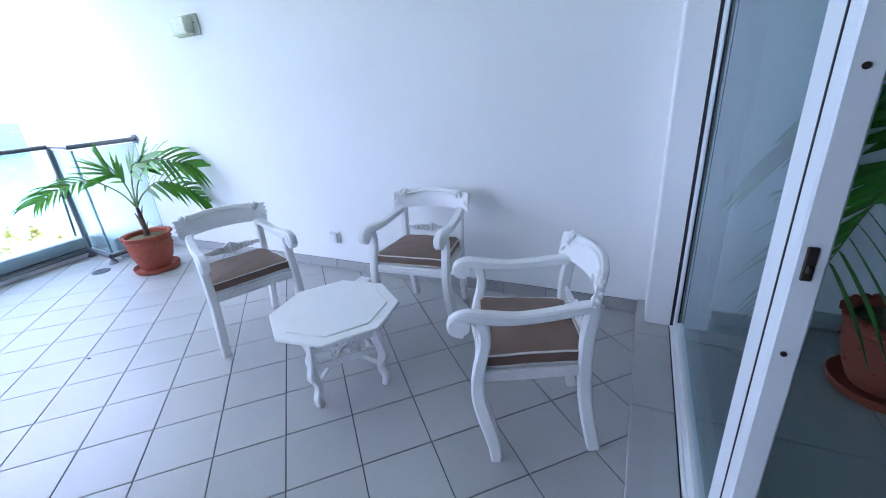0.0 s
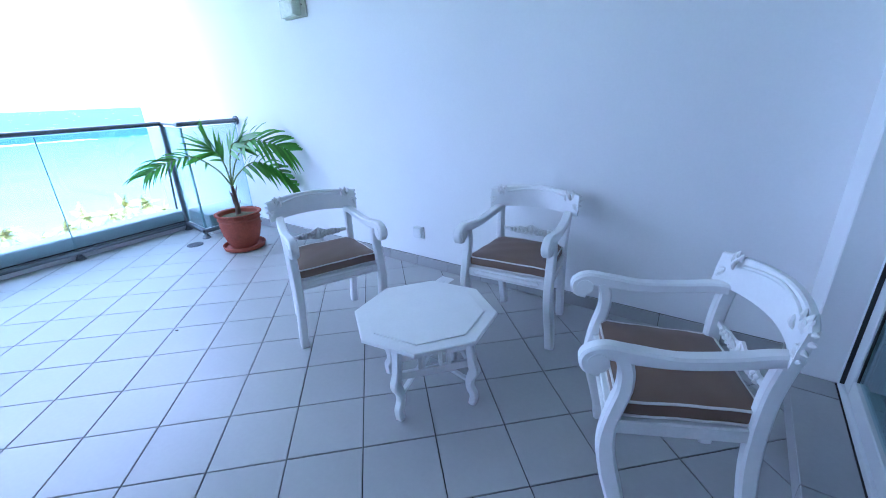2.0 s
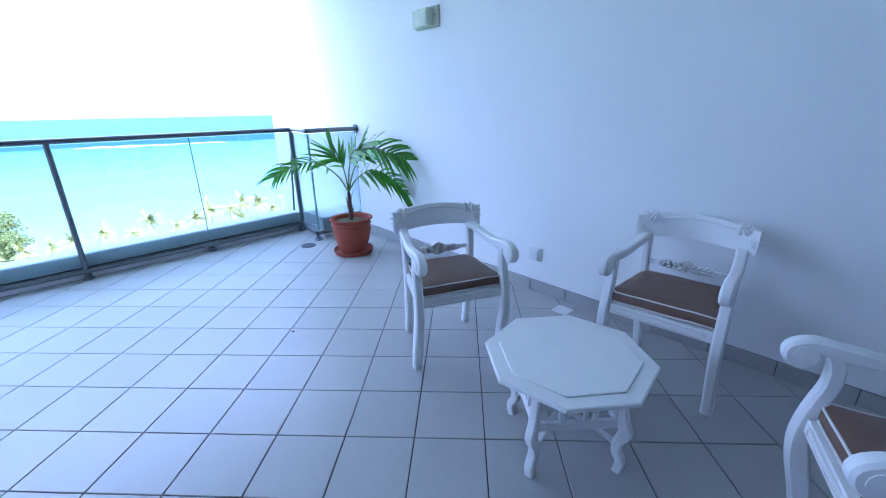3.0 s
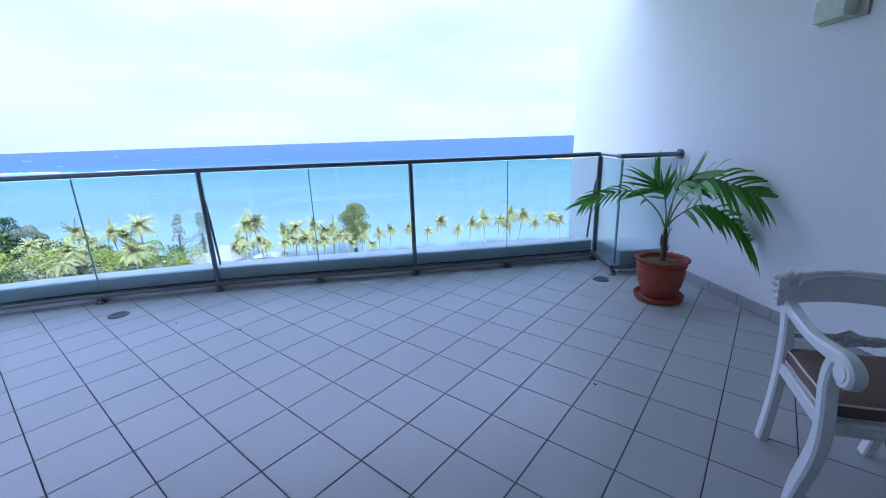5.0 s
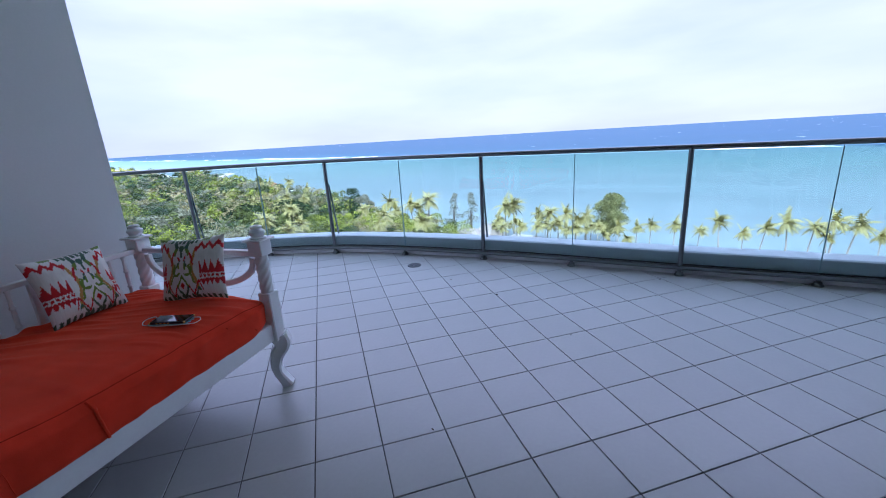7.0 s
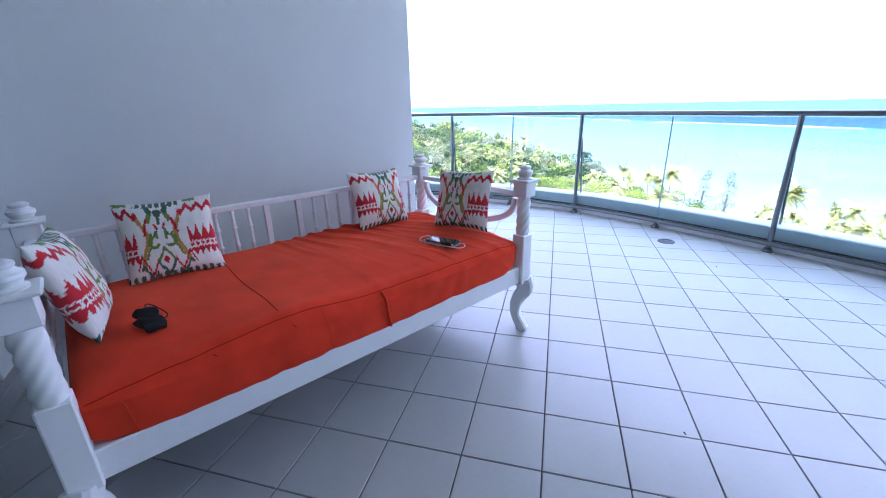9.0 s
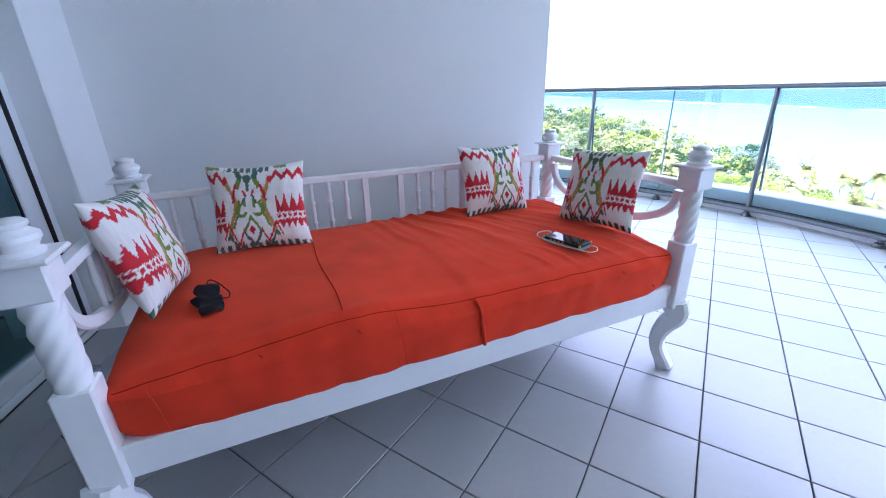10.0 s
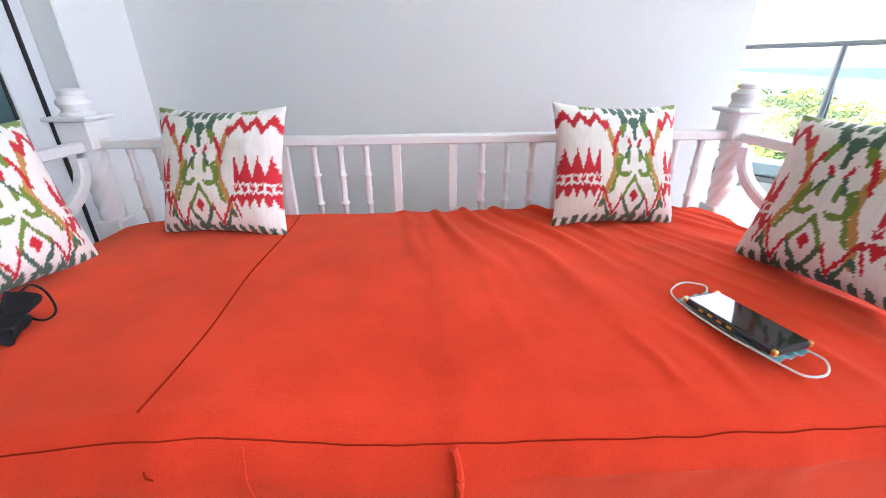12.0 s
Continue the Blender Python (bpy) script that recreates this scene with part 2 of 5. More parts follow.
def sea_mat():
    m = mat("sea_water", (0.1, 0.4, 0.45), 0.6, bump=0, spec=0.2)
    n, l = m.node_tree.nodes, m.node_tree.links
    b = n["Principled BSDF"]
    geo, sep = n.new("ShaderNodeNewGeometry"), n.new("ShaderNodeSeparateXYZ")
    l.new(geo.outputs["Position"], sep.inputs[0])

    def op(kind, a, b_):
        x = n.new("ShaderNodeMath")
        x.operation = kind
        for i, v in enumerate((a, b_)):
            if isinstance(v, (int, float)):
                x.inputs[i].default_value = v
            else:
                l.new(v, x.inputs[i])
        return x.outputs[0]

    def noise_at(scale, detail=4, sy=1.0):
        mp, no = n.new("ShaderNodeMapping"), n.new("ShaderNodeTexNoise")
        mp.inputs["Scale"].default_value = (1, sy, 1)
        no.inputs["Scale"].default_value, no.inputs["Detail"].default_value = scale, detail
        l.new(geo.outputs["Position"], mp.inputs["Vector"])
        l.new(mp.outputs["Vector"], no.inputs["Vector"])
        return no.outputs["Fac"]

    wob = op("MULTIPLY", op("SUBTRACT", noise_at(0.004, 4), 0.5), 150.0)
    s = op("ADD", op("SUBTRACT", op("ADD", op("MULTIPLY", sep.outputs["X"], -1.0), op("MULTIPLY", sep.outputs["Y"], 0.16)), 880.0), wob)
    ramp = n.new("ShaderNodeValToRGB")
    e = ramp.color_ramp.elements
    e[0].position, e[0].color = 0.0, (0.30, 0.36, 0.34, 1)
    e[1].position, e[1].color = 1.0, (0.016, 0.055, 0.10, 1)
    for p, c in ((0.10, (0.20, 0.265, 0.25, 1)), (0.28, (0.135, 0.228, 0.205, 1)), (0.42, (0.10, 0.190, 0.188, 1)), (0.445, (0.020, 0.080, 0.120, 1)), (0.6, (0.014, 0.055, 0.096, 1))):
        x = e.new(p)
        x.color = c
    fac = n.new("ShaderNodeMapRange")
    fac.inputs["From Min"].default_value, fac.inputs["From Max"].default_value = -750.0, 850.0
    l.new(op("ADD", s, op("MULTIPLY", op("SUBTRACT", noise_at(0.02, 5, 3.0), 0.5), 160.0)), fac.inputs["Value"])
    l.new(fac.outputs["Result"], ramp.inputs["Fac"])
    # breaking surf along the reef, and small white caps beyond it
    near = op("LESS_THAN", op("ABSOLUTE", op("ADD", op("ADD", s, 60.0), op("MULTIPLY", op("SUBTRACT", noise_at(0.05, 3), 0.5), 50.0)), 0.0), 15.0)
    surf = op("MULTIPLY", near, op("GREATER_THAN", noise_at(0.010, 4), 0.485))
    caps = op("MULTIPLY", op("GREATER_THAN", s, 10.0), op("GREATER_THAN", noise_at(0.045, 2, 0.4), 0.735))
    foam = op("MAXIMUM", surf, caps)
    mixc = n.new("ShaderNodeMixRGB")
    l.new(foam, mixc.inputs["Fac"])
    l.new(ramp.outputs["Color"], mixc.inputs["Color1"])
    mixc.inputs["Color2"].default_value = (0.8, 0.82, 0.82, 1)
    # wind streaks lie along the shore
    wave = op("ADD", op("MULTIPLY", noise_at(0.11, 4, 0.10), 0.34), op("MULTIPLY", noise_at(0.022, 3, 0.14), 0.30))
    streak = n.new("ShaderNodeVectorMath")
    streak.operation = "SCALE"
    l.new(mixc.outputs["Color"], streak.inputs[0])
    l.new(op("ADD", wave, 0.68), streak.inputs["Scale"])
    l.new(streak.outputs["Vector"], b.inputs["Base Color"])
    return m


M_SEA = sea_mat()


# ---- building blocks ----
def part(name, bm, material, parent=None, label="", smooth=False):
    me = bpy.data.meshes.new(name)
    if smooth:
        for f in bm.faces:
            f.smooth = True
    bm.to_mesh(me)
    bm.free()
    me.materials.append(material)
    ob = new(name, me)
    if smooth:
        me.set_sharp_from_angle(angle=radians(38))
    ob.parent = parent
    if label:
        ob["label"] = label
    return ob


def share(name, me, parent, m=None):
    ob = new(name, me)
    ob.parent = parent
    if m is not None:
        ob.matrix_basis = m
    return ob


def thing(name, m, label, category, group=""):
    ob = new(name)
    ob.matrix_basis = m
    ob.empty_display_size = 0.1
    return tagged(ob, label, category, group)


def B():
    return bmesh.new()


def box(bm, lo, hi, bev=0.0, seg=1, m=None):
    lo, hi = Vector(lo), Vector(hi)
    g = bmesh.ops.create_cube(bm, size=1.0, matrix=Matrix.Translation((lo + hi) / 2) @ Matrix.Diagonal((*(hi - lo), 1)))
    vs = g["verts"]
    if bev:
        es = list({e for v in vs for e in v.link_edges})
        r = bmesh.ops.bevel(bm, geom=es, offset=bev, segments=seg, affect="EDGES", profile=0.5)
        vs = list({v for f in r["faces"] for v in f.verts} | {v for v in vs if v.is_valid})
    if m is not None:
        bmesh.ops.transform(bm, matrix=m, verts=[v for v in vs if v.is_valid])
    return bm


def rings(bm, loops, closed=True, caps=True):
    """Skins a row of equal vertex loops."""
    vv = [[bm.verts.new(p) for p in loop] for loop in loops]
    k = len(vv[0])
    for a, b in zip(vv, vv[1:]):
        for i in range(k if closed else k - 1):
            j = (i + 1) % k
            bm.faces.new((a[i], a[j], b[j], b[i]))
    if caps and closed:
        bm.faces.new(list(reversed(vv[0])))
        bm.faces.new(vv[-1])
    bmesh.ops.recalc_face_normals(bm, faces=bm.faces[:])
    return bm


def revolve(bm, profile, n=20, at=(0, 0, 0)):
    o = Vector(at)
    return rings(bm, [[o + Vector((r * math.cos(2 * math.pi * i / n), r * math.sin(2 * math.pi * i / n), z)) for i in range(n)] for r, z in profile])


def smooth_path(pts, k=6):
    """Catmull-Rom through the points."""
    P = [Vector(p) for p in pts]
    P = [2 * P[0] - P[1], *P, 2 * P[-1] - P[-2]]
    out = []
    for a, b, c, d in zip(P, P[1:], P[2:], P[3:]):
        for i in range(k):
            t = i / k
            out.append(0.5 * (2 * b + (c - a) * t + (2 * a - 5 * b + 4 * c - d) * t * t + (3 * b - a - 3 * c + d) * t ** 3))
    return out + [P[-2]]


def tube(bm, pts, r, n=8, side=None):
    """A round rod along the points; r is one radius or one per point."""
    pts = [Vector(p) for p in pts]
    rs = r if isinstance(r, (list, tuple)) else [r] * len(pts)
    loops = []
    ref = Vector(side) if side else Vector((0.13, 0.21, 0.97))
    for i, p in enumerate(pts):
        d = (pts[min(i + 1, len(pts) - 1)] - pts[max(i - 1, 0)]).normalized()
        u = ref - d * ref.dot(d)
        u = u.normalized() if u.length > 1e-4 else d.orthogonal().normalized()
        v = d.cross(u)
        loops.append([p + rs[i] * (u * math.cos(2 * math.pi * j / n) + v * math.sin(2 * math.pi * j / n)) for j in range(n)])
    return rings(bm, loops)


def sweep(bm, pts, w, h, side):
    """A rectangular bar with softened corners along the points; w across side, h in the plane."""
    pts, side = [Vector(p) for p in pts], Vector(side).normalized()
    ws = w if isinstance(w, (list, tuple)) else [w] * len(pts)
    hs = h if isinstance(h, (list, tuple)) else [h] * len(pts)
    loops = []
    for i, p in enumerate(pts):
        d = (pts[min(i + 1, len(pts) - 1)] - pts[max(i - 1, 0)]).normalized()
        u = d.cross(side).normalized()
        c, a, b = 0.18 * min(ws[i], hs[i]), ws[i] / 2, hs[i] / 2
        loops.append([p + side * x + u * y for x, y in ((a, b - c), (a - c, b), (c - a, b), (-a, b - c), (-a, c - b), (c - a, -b), (a - c, -b), (a, c - b))])
    return rings(bm, loops)


def roundbox(bm, size, r, n, fn=None):
    """A box with soft edges, cut into n cells a side and shaped by fn."""
    size = Vector(size) / 2
    inner = Vector([max(s - r, 0) for s in size])
    seen = {}

    def vert(p):
        key = tuple(round(c, 5) for c in p)
        if key not in seen:
            q = Vector([max(-i, min(i, c)) for i, c in zip(inner, p)])
            d = p - q
            v = q + (d.normalized() * r if d.length > 1e-9 else d)
            seen[key] = bm.verts.new(fn(v) if fn else v)
        return seen[key]

    for ax in range(3):
        a, b = [i for i in range(3) if i != ax]
        for s in (-1, 1):
            def at(i, j):
                p = Vector()
                p[ax], p[a], p[b] = s * size[ax], -size[a] + 2 * size[a] * i / n[a], -size[b] + 2 * size[b] * j / n[b]
                return vert(p)
            for i in range(n[a]):
                for j in range(n[b]):
                    bm.faces.new((at(i, j), at(i + 1, j), at(i + 1, j + 1), at(i, j + 1)))
    bmesh.ops.recalc_face_normals(bm, faces=bm.faces[:])
    return bm


def prism(bm, poly, z0, z1):
    """A flat polygon raised from z0 to z1."""
    return rings(bm, [[Vector((x, y, z0)) for x, y in poly], [Vector((x, y, z1)) for x, y in poly]])


def structure(name, bm, material, label):
    return tagged(part(name, bm, material), label, "", "", "structure")

# ---- the balcony's shell ----
WALL_Y, BED_Y, CEIL, STEP = 2.55, -3.08, 3.0, 0.09
RAIL_PTS = [(-5.205, 2.01), (-5.085, 0.03), (-4.99, -1.87), (-4.65, -3.76), (-3.82, -5.22), (-2.60, -6.30)]
RET_POST, RET_END = (-4.70, 1.96), (-4.71, WALL_Y)
rail_line = [(p.x, p.y) for p in smooth_path([(x, y, 0) for x, y in RAIL_PTS], 12)]


def offset_line(line, d):
    """The line moved d metres to the side of the sea."""
    out = []
    for i, (x, y) in enumerate(line):
        a, b = line[max(i - 1, 0)], line[min(i + 1, len(line) - 1)]
        t = Vector((b[0] - a[0], b[1] - a[1])).normalized()
        out.append((x + t.y * d, y - t.x * d))
    return out


bm = B()
box(bm, (-7.1, WALL_Y, -0.6), (0.11, WALL_Y + 0.28, CEIL + 0.4))
structure("wall_north", bm, M_WALL, "smooth white plastered side wall of the balcony")
bm = B()
box(bm, (0.11, 2.28, STEP), (0.60, WALL_Y + 0.28, CEIL), 0.006)
structure("wall_pier_north", bm, M_WALL, "white plastered pier beside the sliding door")
bm = B()
box(bm, (-2.205, BED_Y - 0.26, -0.3), (0.11, BED_Y, CEIL))
structure("wall_south", bm, M_WALL, "smooth white plastered wall behind the daybed")
bm = B()
box(bm, (0.11, BED_Y - 0.26, -0.3), (0.60, -2.79, CEIL), 0.006)
structure("wall_pier_south", bm, M_WALL, "white plastered pier beside the sliding door")
bm = B()
box(bm, (0.11, -2.79, 2.42), (0.45, 2.28, CEIL))
structure("wall_door_head", bm, M_WALL, "white plastered wall above the sliding doors")
bm = B()
far_edge = offset_line(rail_line, 1.0)
edge = [(a + (c - a) * k, b + (d - b) * k) for (a, b), (c, d) in zip(rail_line, far_edge) for k in [0.06 + 0.44 * max(0.0, min(1.0, (b + 4.0) / 3.0))]]
prism(bm, [(edge[0][0], WALL_Y - 0.002), *edge, (-1.2, -6.9), (5.4, -6.9), (5.4, WALL_Y - 0.002)], CEIL, CEIL + 0.22)
structure("ceiling", bm, M_CEIL, "plain white balcony ceiling slab")
# room behind the doors
bm = B()
box(bm, (0.60, 2.50, STEP), (5.2, 2.70, CEIL - 0.002))
structure("wall_room_north", bm, M_WALL, "white painted wall of the room inside")
bm = B()
box(bm, (0.60, -3.34, STEP), (5.2, -3.08, CEIL - 0.002))
structure("wall_room_south", bm, M_WALL, "white painted wall of the room inside")
bm = B()
box(bm, (5.2, -3.34, -0.1), (5.4, 2.70, CEIL - 0.002))
structure("wall_room_east", bm, M_WALL, "white painted far wall of the room inside")
bm = B()
box(bm, (0.61, 2.482, STEP + 0.006), (5.2, 2.499, STEP + 0.10), 0.003)
structure("baseboard_room", bm, M_TILE2, "grey tile skirting inside the room")
bm = B()
prism(bm, [(5.4, WALL_Y + 0.28), (-5.2, WALL_Y + 0.28), *offset_line(rail_line, 0.10), (-1.2, -6.9), (5.4, -6.9)], -0.35, -0.006)
FLOOR = structure("floor", bm, M_GROUT, "pale grey square ceramic tiles laid diagonally with dark joints")
bm = B()
box(bm, (0.070, -3.08, -0.005), (5.2, 2.56, STEP - 0.006))
SILL = structure("door_sill", bm, M_GROUT, "raised grey tiled threshold under the sliding doors")
bm = B()
box(bm, (-3.0, -6.8, -52), (5.4, WALL_Y + 0.28, -0.36))
structure("tower_wall", bm, M_TOWER, "plain pale rendered tower below the balcony")

# parapet kerb outside the glass
inner = offset_line(rail_line, 0.05)
outer = offset_line(rail_line, 0.24)
bm = B()
prof = []
for (x0, y0), (x1, y1) in zip(inner, outer):
    d = Vector((x1 - x0, y1 - y0, 0)).normalized() * 0.012
    prof.append([Vector((x0, y0, -0.3)), Vector((x0, y0, 0.203)), Vector((x0 + d.x, y0 + d.y, 0.215)), Vector((x1 - d.x, y1 - d.y, 0.220)), Vector((x1, y1, 0.208)), Vector((x1, y1, 0.03)), Vector((x1 + 20 * d.x, y1 + 20 * d.y, 0.02)), Vector((x1 + 20 * d.x, y1 + 20 * d.y, -0.3))])
rings(bm, prof)
structure("parapet", bm, M_CURB, "low white curved parapet kerb under the glass railing")
bm = B()
box(bm, (-5.26, 2.062, -0.3), (-4.765, WALL_Y, 0.216), 0.01)
structure("parapet_return", bm, M_CURB, "low white parapet ledge at the corner by the wall")

# skirting tiles along the side wall
bm = B()
box(bm, (-4.74, WALL_Y - 0.008, 0.0), (0.07, WALL_Y, 0.083))
SKIRT = structure("baseboard", bm, M_GROUT, "grey tile skirting along the white wall")

# ---- railing ----
railing = thing("glass_railing", Matrix(), "curved glass balustrade with grey steel posts and handrail", "railing")
RAIL_Z = 1.145


def rail_at(line, z):
    return [(x, y, z) for x, y in line]


part("handrail", tube(B(), rail_at(rail_line, RAIL_Z), 0.023, 12), M_STEEL, railing, "grey steel tube handrail", True)
bm = B()
tube(bm, [(*RAIL_PTS[0], RAIL_Z), (*RET_POST, RAIL_Z)], 0.013, 10)
part("corner_bar", bm, M_STEEL, railing, "thin polished steel bar", True)
bm = B()
tube(bm, [(RET_POST[0] - 0.06, RET_POST[1] + 0.006, RAIL_Z), (*RET_POST, RAIL_Z), (RET_POST[0] - 0.002, RET_POST[1] + 0.05, RAIL_Z), (RET_END[0], RET_END[1] - 0.004, RAIL_Z)], 0.023, 12)
hr = part("handrail", bm, M_STEEL, railing, "grey steel tube handrail", True)
bm = B()
tube(bm, [(RET_END[0], RET_END[1] - 0.02, RAIL_Z), (RET_END[0], RET_END[1] - 0.001, RAIL_Z)], 0.045, 16)
part("wall_flange", bm, M_STEEL, hr, "round steel wall flange", True)
bm = B()
low = offset_line(rail_line, -0.005)
sweep(bm, rail_at(low, 0.074), 0.036, 0.045, (0, 0, 1))
part("bottom_rail", bm, M_STEEL, railing, "dark steel bottom rail", False)
bm = B()
sweep(bm, [(*RAIL_PTS[0], 0.074), (*RET_POST, 0.074)], 0.036, 0.045, (0, 0, 1))
sweep(bm, [(*RET_POST, 0.074), (RET_END[0], RET_END[1] - 0.002, 0.074)], 0.036, 0.045, (0, 0, 1))
part("bottom_rail", bm, M_STEEL, railing, "dark steel bottom rail", False)


bm = B()
sweep(bm, rail_at(offset_line(rail_line, 0.021), 0.098), 0.010, 0.018, (0, 0, 1))
part("gasket", bm, M_RUBBER, railing, "black rubber strip under the glass")


def foot(bm, x, y):
    revolve(bm, [(0.042, 0.001), (0.042, 0.010), (0.032, 0.018), (0.030, 0.030), (0.022, 0.036)], 16, (x, y, 0))


for i, (x, y) in enumerate(RAIL_PTS[:5]):
    bm = B()
    revolve(bm, [(0.021, 0.03), (0.021, RAIL_Z - 0.015)], 14, (x, y, 0))
    p = part("post", bm, M_STEEL, railing, "", True)
    bm = B()
    foot(bm, x, y)
    part("foot", bm, M_STEEL, p, "", True)
    k = i * 12
    n2 = Vector((outer[k][0] - inner[k][0], outer[k][1] - inner[k][1])).normalized()
    bm = B()
    tube(bm, smooth_path([(x + n2.x * 0.02, y + n2.y * 0.02, 0.88), (x + n2.x * 0.05, y + n2.y * 0.05, 0.84), (x + n2.x * 0.10, y + n2.y * 0.10, 0.60), (x + n2.x * 0.16, y + n2.y * 0.16, 0.214)], 5), 0.011, 8)
    part("stay", bm, M_STEEL, p, "slim steel stay behind the glass", True)
for x, y in [rail_line[6], rail_line[18], rail_line[30], rail_line[42], RET_POST]:
    bm = B()
    revolve(bm, [(0.017, 0.03), (0.017, 0.06)], 12, (x, y, 0))
    foot(bm, x, y)
    part("stub_post", bm, M_STEEL, railing, "short steel support under the bottom rail", True)


def pane(line, name="pane"):
    ins, out = offset_line(line, 0.016), offset_line(line, 0.026)
    bm = B()
    rings(bm, [[Vector((a[0], a[1], 0.098)), Vector((a[0], a[1], RAIL_Z - 0.03)), Vector((b[0], b[1], RAIL_Z - 0.03)), Vector((b[0], b[1], 0.098))] for a, b in zip(ins, out)])
    ob = part(name, bm, M_GLASS, railing, "glass pane, sea-green tint darkened to dim the view outside", False)
    ob.visible_shadow = False
    for e in (0, -1):
        a, b = ins[e], out[e]
        ends = B()
        box(ends, (min(a[0], b[0]), min(a[1], b[1]) - 0.0012, 0.099), (max(a[0], b[0]) + 0.001, max(a[1], b[1]) + 0.0012, RAIL_Z - 0.031))
        part("glass_edge", ends, M_GLASSEDGE, ob, "green polished glass edge")


def cut(line, a, b, gap):
    """A stretch of the line, shortened by the gap at both ends."""
    s = [Vector(p) for p in line[a:b + 1]]
    s[0] += (s[1] - s[0]).normalized() * gap
    s[-1] += (s[-2] - s[-1]).normalized() * gap
    return [(p.x, p.y) for p in s]


for i in range(5):
    for j in range(2):
        a = i * 12 + j * 6
        pane(cut(rail_line, a, a + 6, 0.0016))
pane(cut([RAIL_PTS[0], ((RAIL_PTS[0][0] + RET_POST[0]) / 2, (RAIL_PTS[0][1] + RET_POST[1]) / 2), RET_POST][::-1], 0, 2, 0.012))
pane(cut([RET_POST, (RET_POST[0], 2.25), RET_END][::-1], 0, 2, 0.012))

# ---- sliding doors ----
DX0, DX1, DZ0, DZ1 = 0.245, 0.29, STEP + 0.035, 2.40


def bar_box(name, lo, hi, parent, label="", material=None, bev=0.004):
    return part(name, box(B(), lo, hi, bev), material or M_FRAME, parent, label)


door_frame = tagged(new("door_frame_1"), "white aluminium outer frame and double track of the sliding doors", "", "", "structure")
for name, lo, hi in (("track", (0.235, -2.79, STEP), (0.262, 2.28, STEP + 0.035)), ("track", (0.272, -2.79, STEP), (0.30, 2.28, STEP + 0.028)), ("track", (0.31, -2.79, STEP), (0.36, 2.28, STEP + 0.03)),
                     ("frame_head", (0.235, -2.79, 2.385), (0.36, 2.28, 2.42)), ("frame_jamb", (0.235, 2.235, STEP + 0.03), (0.36, 2.28, 2.385)), ("frame_jamb", (0.235, -2.79, STEP + 0.03), (0.36, -2.745, 2.385))):
    bar_box(name, lo, hi, door_frame)
bar_box("gasket", (0.231, 2.229, STEP + 0.036), (0.262, 2.2345, 2.384), door_frame, "black rubber gasket", M_RUBBER, 0)
bar_box("gasket", (0.231, -2.7445, STEP + 0.036), (0.262, -2.739, 2.384), door_frame, "black rubber gasket", M_RUBBER, 0)


def sliding_door(y0, y1, x0, label, locked=False):
    x1, s = x0 + 0.045, 0.085
    d = thing("sliding_door", Matrix(), label, "door", "glazed balcony doors")
    for name, lo, hi in (("stile", (x0, y0, DZ0), (x1, y0 + s + (0.06 if locked else 0), 2.384)), ("stile", (x0, y1 - s, DZ0), (x1, y1, 2.384)), ("bottom_rail", (x0 + 0.001, y0 + s, DZ0), (x1 - 0.001, y1 - s, DZ0 + 0.075)), ("top_rail", (x0 + 0.001, y0 + s, 2.30), (x1 - 0.001, y1 - s, 2.384))):
        ob = bar_box(name, lo, hi, d)
        if locked and name == "stile" and lo[1] == y0:
            bar_box("seal", (x0 - 0.002, y0 + 0.048, DZ0), (x0 + 0.001, y0 + 0.053, 2.38), ob, "dark seal groove", M_RUBBER, 0)
            bar_box("lock", (x0 + 0.012, y0 - 0.004, 1.075), (x0 + 0.028, y0 + 0.001, 1.135), ob, "dark metal latch", M_LOCK, 0.002)
            bar_box("lock", (x0 + 0.016, y0 - 0.012, 1.09), (x0 + 0.024, y0 - 0.003, 1.105), ob, "dark metal latch hook", M_LOCK, 0.002)
            for z in (0.93, 1.40):
                part("screw", tube(B(), [(x0 + 0.02, y0 + 0.001, z), (x0 + 0.02, y0 - 0.003, z)], 0.005, 10), M_LOCK, ob)
    g = bar_box("pane", (x0 + 0.018, y0 + s - 0.005, DZ0 + 0.07), (x0 + 0.026, y1 - s + 0.005, 2.305), d, "blue-green tinted door glass", M_DOORGLASS, 0)
    g.visible_shadow = False
    for yy in (y0 + s, y1 - s - 0.008):
        bar_box("gasket", (x0 + 0.010, yy, DZ0 + 0.075), (x0 + 0.017, yy + 0.008, 2.30), g, "black rubber glazing gasket", M_RUBBER, 0)
    return d


sliding_door(0.81, 2.23, DX0, "white aluminium sliding door slid open, lock on its edge", True)
sliding_door(-2.74, -1.10, DX0, "white aluminium sliding door with tinted glass, closed")
sliding_door(-1.16, 0.00 - 0.35, DX0 + 0.06, "white aluminium sliding door with tinted glass, closed")

# ---- fittings ----
outlet = thing("wall_socket", pose(-2.29, WALL_Y, 0.29), "white plastic weatherproof socket low on the white wall", "socket")
part("backplate", box(B(), (-0.052, -0.014, -0.05), (0.052, 0, 0.05), 0.006, 2), M_PLASTIC, outlet, "", True)
part("cover", box(B(), (-0.042, -0.034, -0.040), (0.036, -0.0135, 0.043), 0.007, 2), M_PLASTIC, outlet, "hinged clear white cover", True)
part("hinge", tube(B(), [(-0.04, -0.020, 0.045), (0.034, -0.020, 0.045)], 0.004), M_PLASTIC, outlet)

